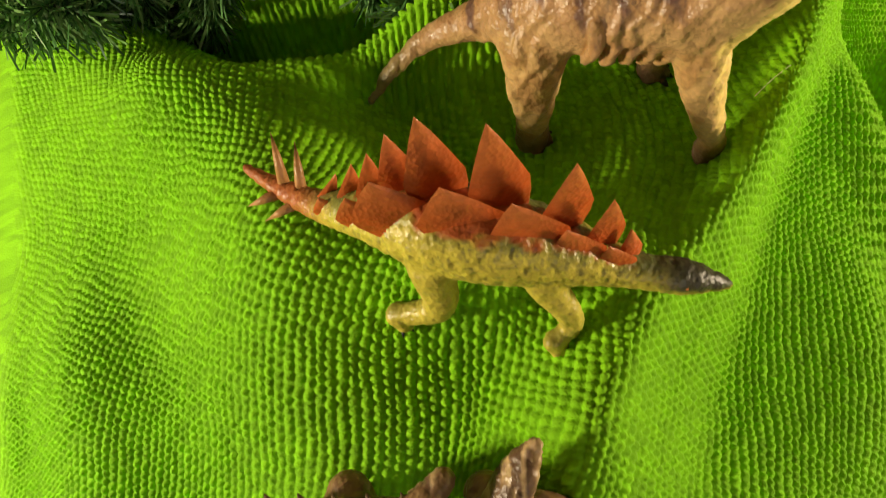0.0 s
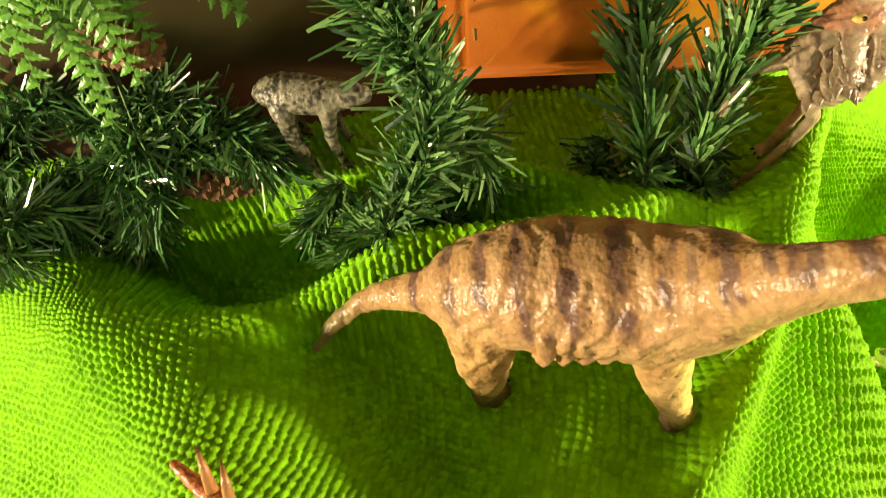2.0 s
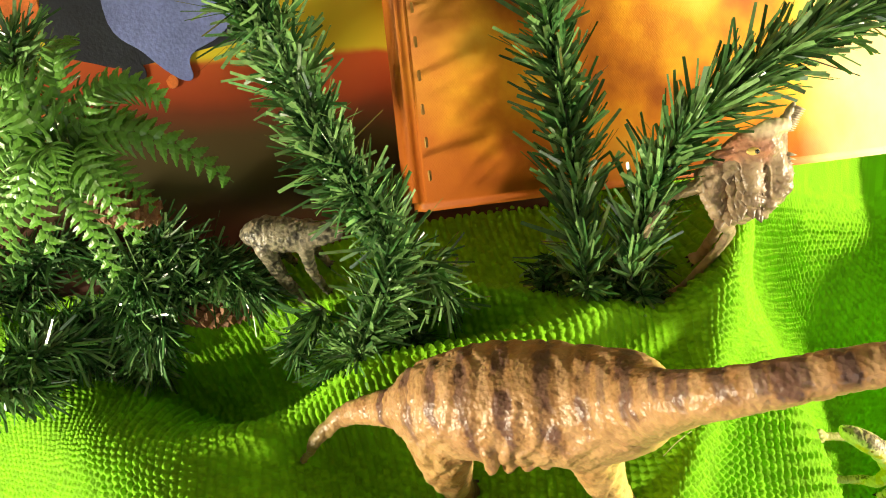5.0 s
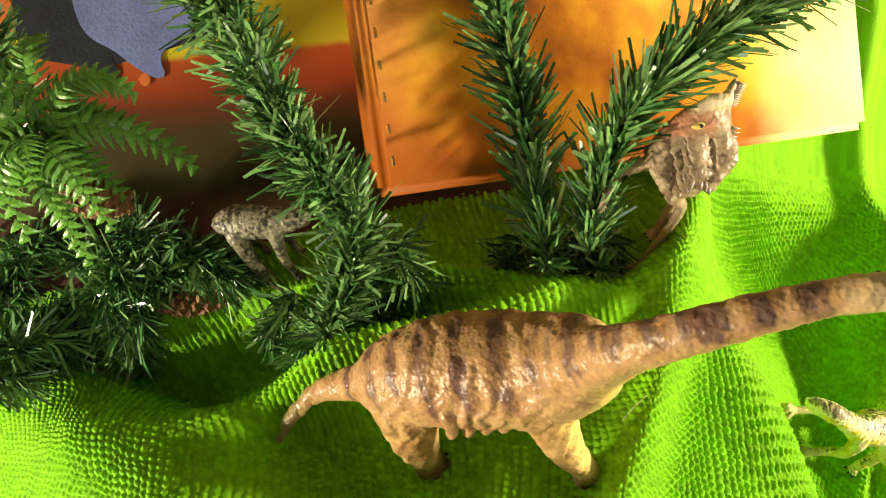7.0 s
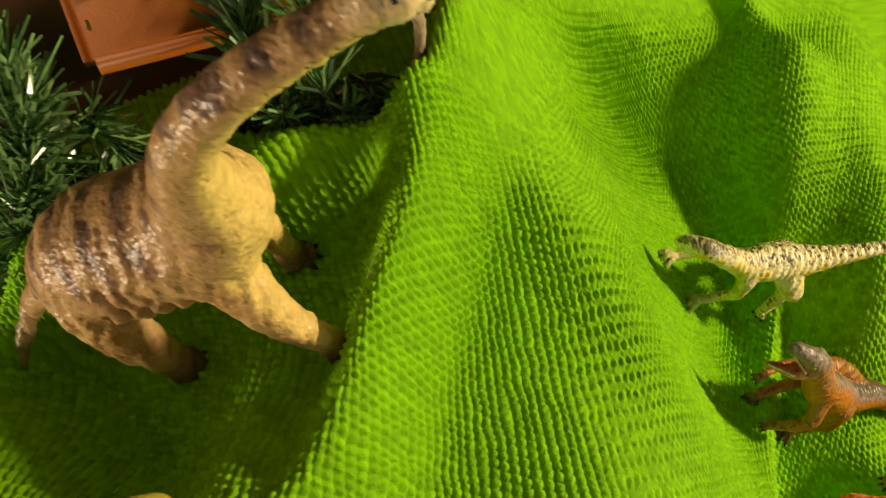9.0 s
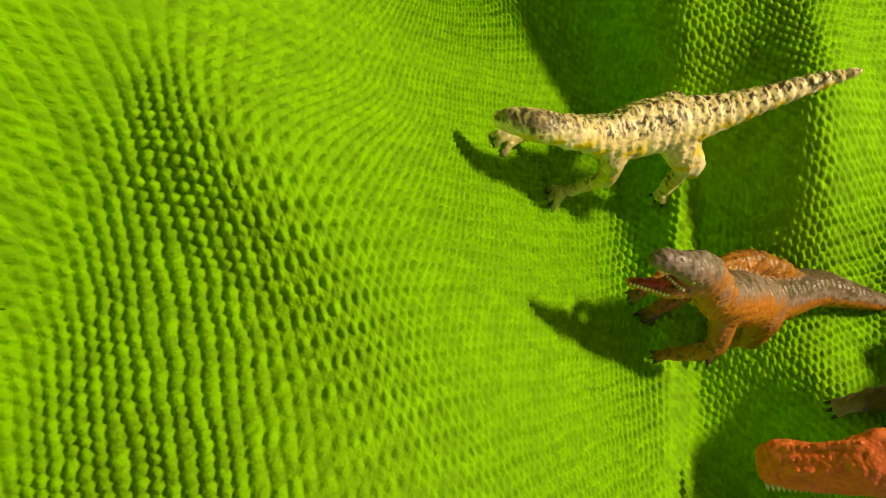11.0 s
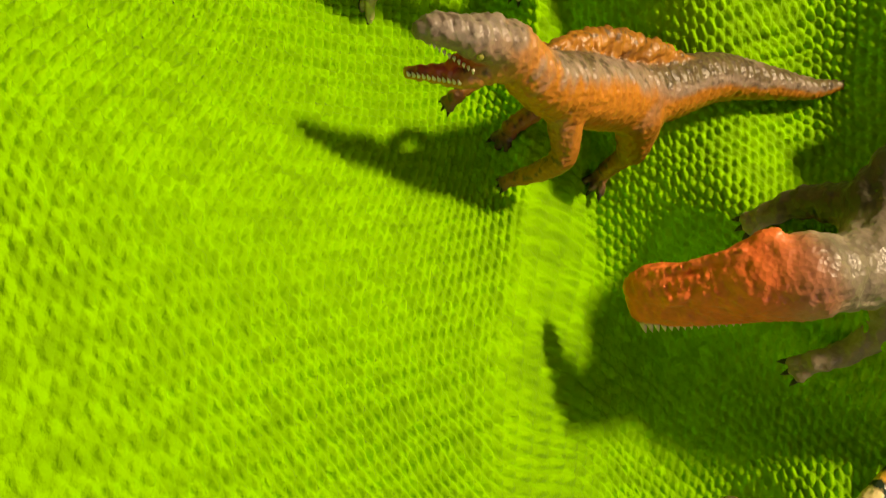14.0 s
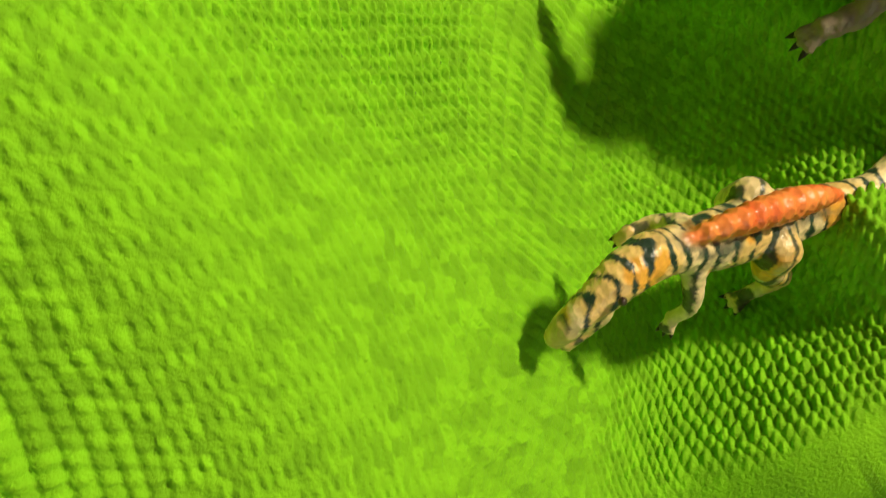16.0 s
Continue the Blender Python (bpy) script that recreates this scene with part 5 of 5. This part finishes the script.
    folds = lambda v, n, z: 0.00035 * share(z, "body", "wing") * np.sin((v[:, 2] * 1.2 + 0.5 * v[:, 0] - 0.8 * v[:, 1]) / 0.00062 + 5 * vnoise(v / 0.004))
    ob = t.build("toy_feathered_dinosaur", paint, TOY, np.array(on_cloth(0.145, 0.225)), (0.0005, 0.002), folds)
    tagged(ob, "brown feathered toy dinosaur with a red face beside the garland", "toy dinosaur")


def grey_small():
    t = Toy(0.0008, 0.003)
    t.limb("body", [(-0.0470, 0.2440, 0.2960, 0.0040), (-0.0400, 0.2420, 0.2990, 0.0075), (-0.0290, 0.2400, 0.3000, 0.0085), (-0.0180, 0.2380, 0.3010, 0.0070), (-0.0090, 0.2370, 0.3030, 0.0055), (-0.0020, 0.2360, 0.3040, 0.0035)], n=4)
    for a, c, r in (((-0.0380, 0.2350, 0.2960), (-0.0265, 0.2250), 0.0048), ((-0.0180, 0.2330, 0.2980), (-0.0140, 0.2270), 0.0036), ((-0.0380, 0.2490, 0.2960), (-0.0350, 0.2520), 0.0045), ((-0.0170, 0.2450, 0.2980), (-0.0150, 0.2480), 0.0036)):
        z = ground(*c)
        t.limb("leg", [(*a, r), ((a[0] + c[0]) / 2 - 0.002, (a[1] + c[1]) / 2, (a[2] + z) / 2, r * 0.65), (c[0], c[1], z + 0.003, r * 0.45)], blend=0.002)
        toes(t, (c[0], c[1], z + 0.002), -30, 0.0010, 3, 0.0028, 1.2, zone="leg")

    def paint(v, n, z):
        c = mixed((0.19, 0.17, 0.115), (0.045, 0.042, 0.03), step(vnoise(v / 0.0014), 0.42, 0.58))
        return mixed(c, (0.25, 0.22, 0.15), step(vnoise(v / 0.007), 0.5, 0.75) * 0.5)

    folds = lambda v, n, z: 0.00016 * np.sin(v[:, 0] / 0.00055 + 6 * vnoise(v / 0.003))
    ob = t.build("toy_grey_dinosaur", paint, TOY, np.array(on_cloth(-0.028, 0.24)), (0.0006, 0.0014), folds)
    ob.scale = (0.8, 0.8, 0.8)
    tagged(ob, "small grey scaly toy dinosaur half hidden under the garland", "toy dinosaur")


def horned_brown():
    t = Toy(0.0008, 0.003)
    t.limb("body", [(-0.062, 0.012, 0.262, 0.0020), (-0.045, 0.010, 0.270, 0.0055), (-0.025, 0.006, 0.278, 0.0105), (-0.006, 0.004, 0.281, 0.0120), (0.010, 0.006, 0.283, 0.0095), (0.024, 0.010, 0.284, 0.0080), (0.036, 0.010, 0.280, 0.0045)], n=4)
    t.limb("frill", [(0.014, 0.012, 0.286, 0.0060), (0.019, 0.020, 0.292, 0.0062), (0.0235, 0.0275, 0.2985, 0.0022)], squash=((0.8, 0.2, -0.4), 1.6), blend=0.002)
    t.limb("frill", [(-0.006, 0.013, 0.288, 0.0050), (0.000, 0.020, 0.291, 0.0030)], blend=0.002)
    for x, y in ((-0.026, -0.006), (-0.026, 0.018), (0.012, -0.006), (0.012, 0.018)):
        z = ground(x, y)
        t.limb("leg", [(x, y, 0.274, 0.0060), (x, y, z + 0.002, 0.0048)], blend=0.003)
    for i in range(5):
        x = -0.045 + 0.009 * i
        t.spike((x, 0.012, 0.279 + 0.001 * i), (x - 0.002, 0.017, 0.2875 + 0.001 * i), 0.0022, (0.22, 0.14, 0.07), name="horn")

    def paint(v, n, z):
        c = mixed((0.20, 0.115, 0.05), (0.10, 0.055, 0.03), step(vnoise(v / 0.005), 0.35, 0.65))
        return mixed(c, (0.36, 0.24, 0.12), share(z, "frill") * step(vnoise(v / np.array((0.0012, 0.004, 0.004))), 0.45, 0.65))

    ob = t.build("toy_frilled_dinosaur", paint, TOY, np.array(on_cloth(0.0, 0.005)), (0.0005, 0.0018))
    tagged(ob, "dark brown toy dinosaur with a ribbed pointed frill", "toy dinosaur")


for make in (sauropod, stegosaur, white_theropod, sail_theropod, red_headed, striped_theropod, feathered_raptor, grey_small, horned_brown):
    make()


# ---------------------------------------------------------------- garland
def strip(path, width, normal, curl=0.0):
    """A narrow film strip along a path of three places, as verts and faces."""
    v = []
    for i, p in enumerate(path):
        d = (path[min(i + 1, len(path) - 1)] - path[max(i - 1, 0)]).normalized()
        s = d.cross(normal).normalized() * (width * (0.5 if i < len(path) - 1 else 0.36))
        v += [p - s, p + s]
    f = [(2 * i, 2 * i + 1, 2 * i + 3, 2 * i + 2) for i in range(len(path) - 1)]
    return v, f


def branch(points, label, density=1.0, length=0.015, width=0.0014, lean=0.75, light=False, tip=True, seed=1, droop=0.1, category="garland", wild=0.45):
    """A garland branch: a twisted wire stem set round with flat plastic needles that lean towards its tip."""
    rnd = random.Random(seed)
    p = smooth_path(points, 12)
    base = Vector(p[0])
    thing = tagged(new("garland_branch"), label, category, group="garland branches")
    thing.location = base
    verts, faces = [], []
    for strand in (0, 1):
        ring = 5
        at = len(verts)
        for i, c in enumerate(p):
            d = Vector(p[min(i + 1, len(p) - 1)] - p[max(i - 1, 0)]).normalized()
            a = d.orthogonal().normalized()
            b = d.cross(a)
            tw = i * 1.1 + math.pi * strand
            o = Vector(c) + (a * math.cos(tw) + b * math.sin(tw)) * 0.0006 - base
            for j in range(ring):
                an = math.tau * j / ring
                verts.append(o + (a * math.cos(an) + b * math.sin(an)) * 0.0006)
        for i in range(len(p) - 1):
            for j in range(ring):
                faces.append((at + i * ring + j, at + i * ring + (j + 1) % ring, at + (i + 1) * ring + (j + 1) % ring, at + (i + 1) * ring + j))
    part("stem", mesh_of("stem", verts, faces, [WIRE], smooth=True), thing, "twisted wire stem")
    verts, faces, mats = [], [], []
    seg = np.linalg.norm(np.diff(p, axis=0), axis=1)
    total = seg.sum()
    n = int(total / 0.00042 * density * 1.9)
    cum = np.concatenate([[0], np.cumsum(seg)])
    for k in range(n):
        s = total * (k + rnd.random()) / n
        i = min(int(np.searchsorted(cum, s)) - 1, len(p) - 2)
        i = max(i, 0)
        t = (s - cum[i]) / max(seg[i], 1e-9)
        c = Vector(p[i] + (p[i + 1] - p[i]) * t) - base
        d = Vector(p[i + 1] - p[i]).normalized()
        a = d.orthogonal().normalized()
        b = d.cross(a)
        an = rnd.random() * math.tau
        out = a * math.cos(an) + b * math.sin(an)
        ln = length * (0.45 + 0.85 * rnd.random()) * (0.55 + 0.45 * min(1.0, (total - s) / 0.02 + 0.25))
        le = lean * (0.7 + 0.6 * rnd.random())
        way = (out + d * le + Vector((rnd.uniform(-wild, wild), rnd.uniform(-wild, wild), rnd.uniform(-wild, wild)))).normalized()
        bend = (d * 0.35 + Vector((0, 0, -droop)) + Vector((rnd.uniform(-wild, wild), rnd.uniform(-wild, wild), rnd.uniform(-wild, wild)))) * ln * 0.5
        path = [c, c + way * ln * 0.5 + bend * 0.10, c + way * ln + bend * 1.15]
        nm = Vector((rnd.uniform(-1, 1), rnd.uniform(-1, 1), rnd.uniform(-1, 1))).cross(way)
        if nm.length < 1e-3:
            continue
        v, f = strip(path, width * (0.5 + 0.6 * rnd.random()), nm.normalized())
        at = len(verts)
        verts += v
        faces += [tuple(x + at for x in y) for y in f]
        mats += [1 if rnd.random() < (0.6 if light else 0.3) else 0] * len(f)
    needles = part("needles", mesh_of("needles", verts, faces, [NEEDLE, NEEDLE_LIGHT], face_mats=mats), thing, "flat dark green plastic needles")
    needles["kind"] = "stuff"
    return thing


def garlands():
    g = "dark green artificial pine garland branch leaning over the boards"
    branch([(0.004, 0.190, 0.290), (0.012, 0.203, 0.304), (0.016, 0.215, 0.315), (0.010, 0.224, 0.328), (0.002, 0.231, 0.344), (-0.004, 0.241, 0.358), (-0.010, 0.254, 0.371), (-0.016, 0.262, 0.384), (-0.022, 0.270, 0.400)], g, 4.4, 0.0130, 0.0016, 1.0, True, seed=3, droop=0.35, wild=0.9)
    branch([(0.088, 0.212, 0.284), (0.086, 0.226, 0.298), (0.085, 0.243, 0.313), (0.081, 0.255, 0.335), (0.076, 0.266, 0.358), (0.071, 0.276, 0.380)], g, 1.35, 0.0165, 0.0019, 0.85, True, seed=6, wild=0.35)
    branch([(0.104, 0.210, 0.286), (0.108, 0.225, 0.304), (0.115, 0.237, 0.322), (0.126, 0.244, 0.337), (0.147, 0.256, 0.347), (0.172, 0.266, 0.354), (0.200, 0.277, 0.358), (0.232, 0.288, 0.360)], g, 1.7, 0.0165, 0.0019, 0.9, True, seed=7, wild=0.35)
    # tufts where the branches meet the cloth
    foot = "tuft of dark green artificial pine needles on the cloth"
    for k, (a, b, c, d) in enumerate((((-0.006, 0.212), (-0.004, 0.198), (0.001, 0.186), 2.6), ((0.012, 0.212), (0.016, 0.203), (0.022, 0.197), 2.4), ((-0.016, 0.216), (-0.024, 0.208), (-0.030, 0.203), 2.4), ((0.024, 0.222), (0.030, 0.214), (0.036, 0.208), 2.0), ((-0.004, 0.206), (-0.012, 0.194), (-0.016, 0.188), 2.4),
                                      ((0.082, 0.232), (0.078, 0.224), (0.072, 0.217), 2.4), ((0.090, 0.226), (0.090, 0.216), (0.088, 0.208), 2.4), ((0.102, 0.228), (0.106, 0.217), (0.110, 0.207), 2.6), ((0.098, 0.232), (0.100, 0.222), (0.099, 0.213), 2.2), ((0.112, 0.230), (0.117, 0.221), (0.118, 0.212), 2.2))):
        branch([(*q, max(ground(*q), 0.25) + up) for q, up in ((a, 0.020), (b, 0.015), (c, 0.007))], foot, d, 0.0115, 0.0015, 0.6, k % 3 == 0, seed=30 + k, wild=0.8)
    pile = "dark green artificial pine garland heaped on the cloth"
    heap = (((-0.175, 0.196), (-0.150, 0.200), (-0.124, 0.210), (-0.105, 0.222)), ((-0.105, 0.228), (-0.088, 0.236), (-0.068, 0.240), (-0.052, 0.240)), ((-0.165, 0.225), (-0.145, 0.232), (-0.122, 0.236), (-0.100, 0.240)), ((-0.110, 0.236), (-0.100, 0.226), (-0.094, 0.214), (-0.090, 0.206)),
            ((-0.098, 0.216), (-0.106, 0.204), (-0.113, 0.190), (-0.116, 0.183)), ((-0.086, 0.220), (-0.092, 0.207), (-0.098, 0.196), (-0.101, 0.191)), ((-0.130, 0.240), (-0.128, 0.222), (-0.118, 0.206), (-0.112, 0.198)), ((-0.076, 0.240), (-0.064, 0.240), (-0.052, 0.232), (-0.045, 0.226)),
            ((-0.120, 0.250), (-0.104, 0.244), (-0.090, 0.232), (-0.078, 0.226)), ((-0.150, 0.215), (-0.138, 0.206), (-0.128, 0.196), (-0.122, 0.190)), ((-0.125, 0.226), (-0.112, 0.222), (-0.102, 0.214), (-0.096, 0.208)), ((-0.100, 0.252), (-0.086, 0.250), (-0.074, 0.244), (-0.064, 0.238)),
            ((-0.078, 0.230), (-0.068, 0.232), (-0.056, 0.234), (-0.046, 0.234)), ((-0.190, 0.205), (-0.168, 0.190), (-0.150, 0.186), (-0.138, 0.184)), ((-0.062, 0.244), (-0.054, 0.238), (-0.048, 0.232), (-0.040, 0.228)))
    heap += (((-0.200, 0.232), (-0.185, 0.238), (-0.165, 0.246), (-0.145, 0.250)), ((-0.190, 0.250), (-0.175, 0.256), (-0.155, 0.260), (-0.135, 0.262)), ((-0.160, 0.240), (-0.148, 0.250), (-0.130, 0.256), (-0.115, 0.258)))
    back = lambda x, y: max(y, 0.228 + (y - 0.228) * 0.3) if x > -0.135 else max(y, 0.216 + (y - 0.216) * 0.5)
    for k, row in enumerate(heap):
        row = [(x, back(x, y)) for x, y in row]
        up = (0.012, 0.022, 0.020, 0.009) if k % 2 else (0.010, 0.015, 0.013, 0.007)
        branch([(x, y, ground(x, y) + u + (0.008 if k > 7 else 0.0)) for (x, y), u in zip(row, up)], pile, 2.4, 0.0125, 0.0014, 0.6, k % 3 == 1, seed=11 + k, wild=0.8)
    branch([(-0.130, 0.262, 0.300), (-0.115, 0.274, 0.335), (-0.106, 0.282, 0.365)], pile, 1.6, 0.018, 0.0013, 0.8, True, seed=46)


garlands()


# ---------------------------------------------------------------- fern
def frond(parent, points, size, rnd):
    """One frond: a ribbed stalk and two rows of toothed leaflets with some thickness."""
    p = smooth_path(points, 10)
    verts, faces = [], []
    ring = 5
    for i, c in enumerate(p):
        d = Vector(p[min(i + 1, len(p) - 1)] - p[max(i - 1, 0)]).normalized()
        a = d.orthogonal().normalized()
        b = d.cross(a)
        r = 0.0008 * (1.15 - i / len(p))
        for j in range(ring):
            verts.append(Vector(c) + (a * math.cos(math.tau * j / ring) + b * math.sin(math.tau * j / ring)) * r)
    for i in range(len(p) - 1):
        for j in range(ring):
            faces.append((i * ring + j, i * ring + (j + 1) % ring, (i + 1) * ring + (j + 1) % ring, (i + 1) * ring + j))
    stalk_faces = len(faces)
    n = len(p)
    pairs = 13
    gap = sum((Vector(b) - Vector(a)).length for a, b in zip(p[:-1], p[1:])) / pairs
    for q0 in range(1, pairs + 1):
        k = 0.10 + 0.88 * q0 / (pairs + 0.5)
        i = min(int(k * (n - 1)), n - 2)
        d = Vector(p[i + 1] - p[max(i - 1, 0)]).normalized()
        across = d.cross(Vector((0, -0.35, 1))).normalized()
        up = across.cross(d).normalized()
        ln = size * (0.32 + 0.88 * (1 - k) ** 0.7) * (0.6 if q0 == 1 else 1.0)
        for sgn in (-1, 1):
            o = Vector(p[i]) + d * (0.0012 * sgn)
            way = (across * sgn + d * 0.40 + up * rnd.uniform(-0.25, 0.25)).normalized()
            side = up.cross(way).normalized()
            m = 8
            at = len(verts)
            for q in range(m + 1):
                s = q / m
                w = gap * 0.46 * (1 - s) ** 0.8 * (1.15 if q % 2 else 0.88) if q < m else 0.0002
                c = o + way * ln * s + d * (0.18 * ln * s * s) + up * (0.12 * ln * math.sin(math.pi * s) - 0.26 * ln * s * s)
                verts += [c - side * w + way * (0.03 * ln if q % 2 else 0), c + up * (0.0007 * (1 - s) + 0.0002), c + side * w + way * (0.03 * ln if q % 2 else 0), c - up * 0.0005]
            for q in range(m):
                x, y = at + 4 * q, at + 4 * (q + 1)
                for e in range(4):
                    faces.append((x + e, x + (e + 1) % 4, y + (e + 1) % 4, y + e))
    me = mesh_of("frond", [Vector(v) - parent.location for v in verts], faces, [FERN, FERN_STEM], smooth=False, face_mats=[1] * stalk_faces + [0] * (len(faces) - stalk_faces))
    part("frond", me, parent)


def fern():
    rnd = random.Random(21)
    root = (-0.090, 0.248, 0.338)
    thing = tagged(new("artificial_fern"), "bright green plastic fern sprig standing in the garland", "artificial plant")
    thing.location = (-0.100, 0.245, ground(-0.1, 0.245))
    stem = [(-0.100, 0.245, ground(-0.1, 0.245)), (-0.096, 0.247, 0.300), root]
    p = smooth_path(stem, 6)
    verts, faces = [], []
    for c in p:
        for j in range(6):
            verts.append(Vector((c[0] + 0.0012 * math.cos(math.tau * j / 6), c[1] + 0.0012 * math.sin(math.tau * j / 6), c[2])) - thing.location)
    for i in range(len(p) - 1):
        for j in range(6):
            faces.append((i * 6 + j, i * 6 + (j + 1) % 6, (i + 1) * 6 + (j + 1) % 6, (i + 1) * 6 + j))
    part("stem", mesh_of("stem", verts, faces, [FERN_STEM], smooth=True), thing)
    ends = [(((-0.075, 0.249, 0.350), (-0.055, 0.247, 0.344), (-0.038, 0.2416, 0.326)), 0.0068), (((-0.080, 0.257, 0.356), (-0.068, 0.264, 0.356), (-0.056, 0.264, 0.346)), 0.0070),
            (((-0.094, 0.242, 0.352), (-0.098, 0.230, 0.347), (-0.096, 0.2155, 0.328)), 0.0072), (((-0.084, 0.240, 0.348), (-0.076, 0.231, 0.340), (-0.070, 0.222, 0.320)), 0.0066),
            (((-0.088, 0.260, 0.360), (-0.087, 0.268, 0.367), (-0.086, 0.278, 0.366)), 0.0066), (((-0.095, 0.258, 0.360), (-0.103, 0.263, 0.363), (-0.112, 0.268, 0.358)), 0.0070),
            (((-0.100, 0.246, 0.354), (-0.110, 0.241, 0.350), (-0.120, 0.234, 0.336)), 0.0070), (((-0.098, 0.238, 0.346), (-0.106, 0.228, 0.340), (-0.114, 0.216, 0.322)), 0.0068),
            (((-0.082, 0.246, 0.344), (-0.074, 0.241, 0.337), (-0.066, 0.235, 0.322)), 0.0060), (((-0.098, 0.252, 0.358), (-0.112, 0.256, 0.358), (-0.126, 0.256, 0.346)), 0.0070),
            (((-0.090, 0.236, 0.340), (-0.086, 0.226, 0.328), (-0.083, 0.216, 0.308)), 0.0062), (((-0.082, 0.252, 0.350), (-0.070, 0.254, 0.350), (-0.058, 0.255, 0.338)), 0.0062),
            (((-0.104, 0.240, 0.340), (-0.116, 0.230, 0.332), (-0.126, 0.220, 0.316)), 0.0066), (((-0.092, 0.244, 0.350), (-0.090, 0.238, 0.352), (-0.088, 0.228, 0.344)), 0.0060)]
    for pts, size in ends:
        frond(thing, [root, *pts], size * 1.45, rnd)


fern()


# ---------------------------------------------------------------- cones among the needles
def cone(a, b, r, label):
    """A dry cone lying between two places, its scales overlapping in spirals."""
    a, b = Vector(a), Vector(b)
    d = (b - a)
    q = d.to_track_quat("Z", "Y")
    thing = tagged(new("pine_cone"), label, "pine cone", group="cones among the needles")
    thing.location = a
    verts, faces = [], []
    n = 64
    for i in range(n):
        k = (i + 0.5) / n
        an = i * 2.39996
        rr = r * math.sin(math.pi * (0.12 + 0.8 * k)) ** 0.8
        c = Vector((math.cos(an) * rr * 0.45, math.sin(an) * rr * 0.45, d.length * k))
        out = Vector((math.cos(an), math.sin(an), 0.75)).normalized()
        side = Vector((-math.sin(an), math.cos(an), 0))
        up = out.cross(side)
        at = len(verts)
        for s, w, h in ((0, 0.4, 0.0006), (0.6, 1.0, 0.0009), (1.0, 0.7, 0.0012)):
            o = c + out * rr * 0.75 * s
            for e in (-1, 1):
                for f in (-1, 1):
                    verts.append(q @ (o + side * (e * w * r * 0.36) + up * (f * h)))
        for s in range(2):
            x, y = at + 4 * s, at + 4 * (s + 1)
            faces += [(x, x + 1, y + 1, y), (x + 1, x + 3, y + 3, y + 1), (x + 3, x + 2, y + 2, y + 3), (x + 2, x, y, y + 2)]
        faces.append((at + 8, at + 9, at + 11, at + 10))
    per = len(verts) // n
    fper = len(faces) // n
    for i in range(n):
        part("scale", mesh_of("scale", verts[i * per:(i + 1) * per], [tuple(k - i * per for k in f) for f in faces[i * fper:(i + 1) * fper]], [CONE]), thing)


cone((-0.044, 0.2290, ground(-0.044, 0.229) + 0.005), (-0.080, 0.2270, ground(-0.080, 0.227) + 0.006), 0.0068, "brown dry pine cone lying at the edge of the garland")
cone((-0.066, 0.236, 0.318), (-0.088, 0.238, 0.327), 0.0075, "reddish brown dry pine cone under the fern")


# ---------------------------------------------------------------- loose threads on the cloth
def thread(places):
    """A short pale hair of yarn lying on the cloth."""
    p = smooth_path([on_cloth(x, y, 0.0012) for x, y in places], 8)
    base = Vector(p[0])
    verts, faces = [], []
    for i, c in enumerate(p):
        d = Vector(p[min(i + 1, len(p) - 1)] - p[max(i - 1, 0)]).normalized()
        a = d.orthogonal().normalized()
        b = d.cross(a)
        verts += [Vector(c) - base + (a * math.cos(k * math.tau / 5) + b * math.sin(k * math.tau / 5)) * 0.00016 for k in range(5)]
    faces = [(i * 5 + k, i * 5 + (k + 1) % 5, (i + 1) * 5 + (k + 1) % 5, (i + 1) * 5 + k) for i in range(len(p) - 1) for k in range(5)]
    ob = new("loose_thread", mesh_of("loose_thread", verts, faces, [THREAD], smooth=True))
    ob.location = base
    tagged(ob, "short pale loose thread lying on the green cloth", "thread", group="loose threads")


thread([(0.1045, 0.1450), (0.1085, 0.1478), (0.1130, 0.1500)])
thread([(0.1783, 0.0603), (0.1798, 0.0632), (0.1814, 0.0657)])
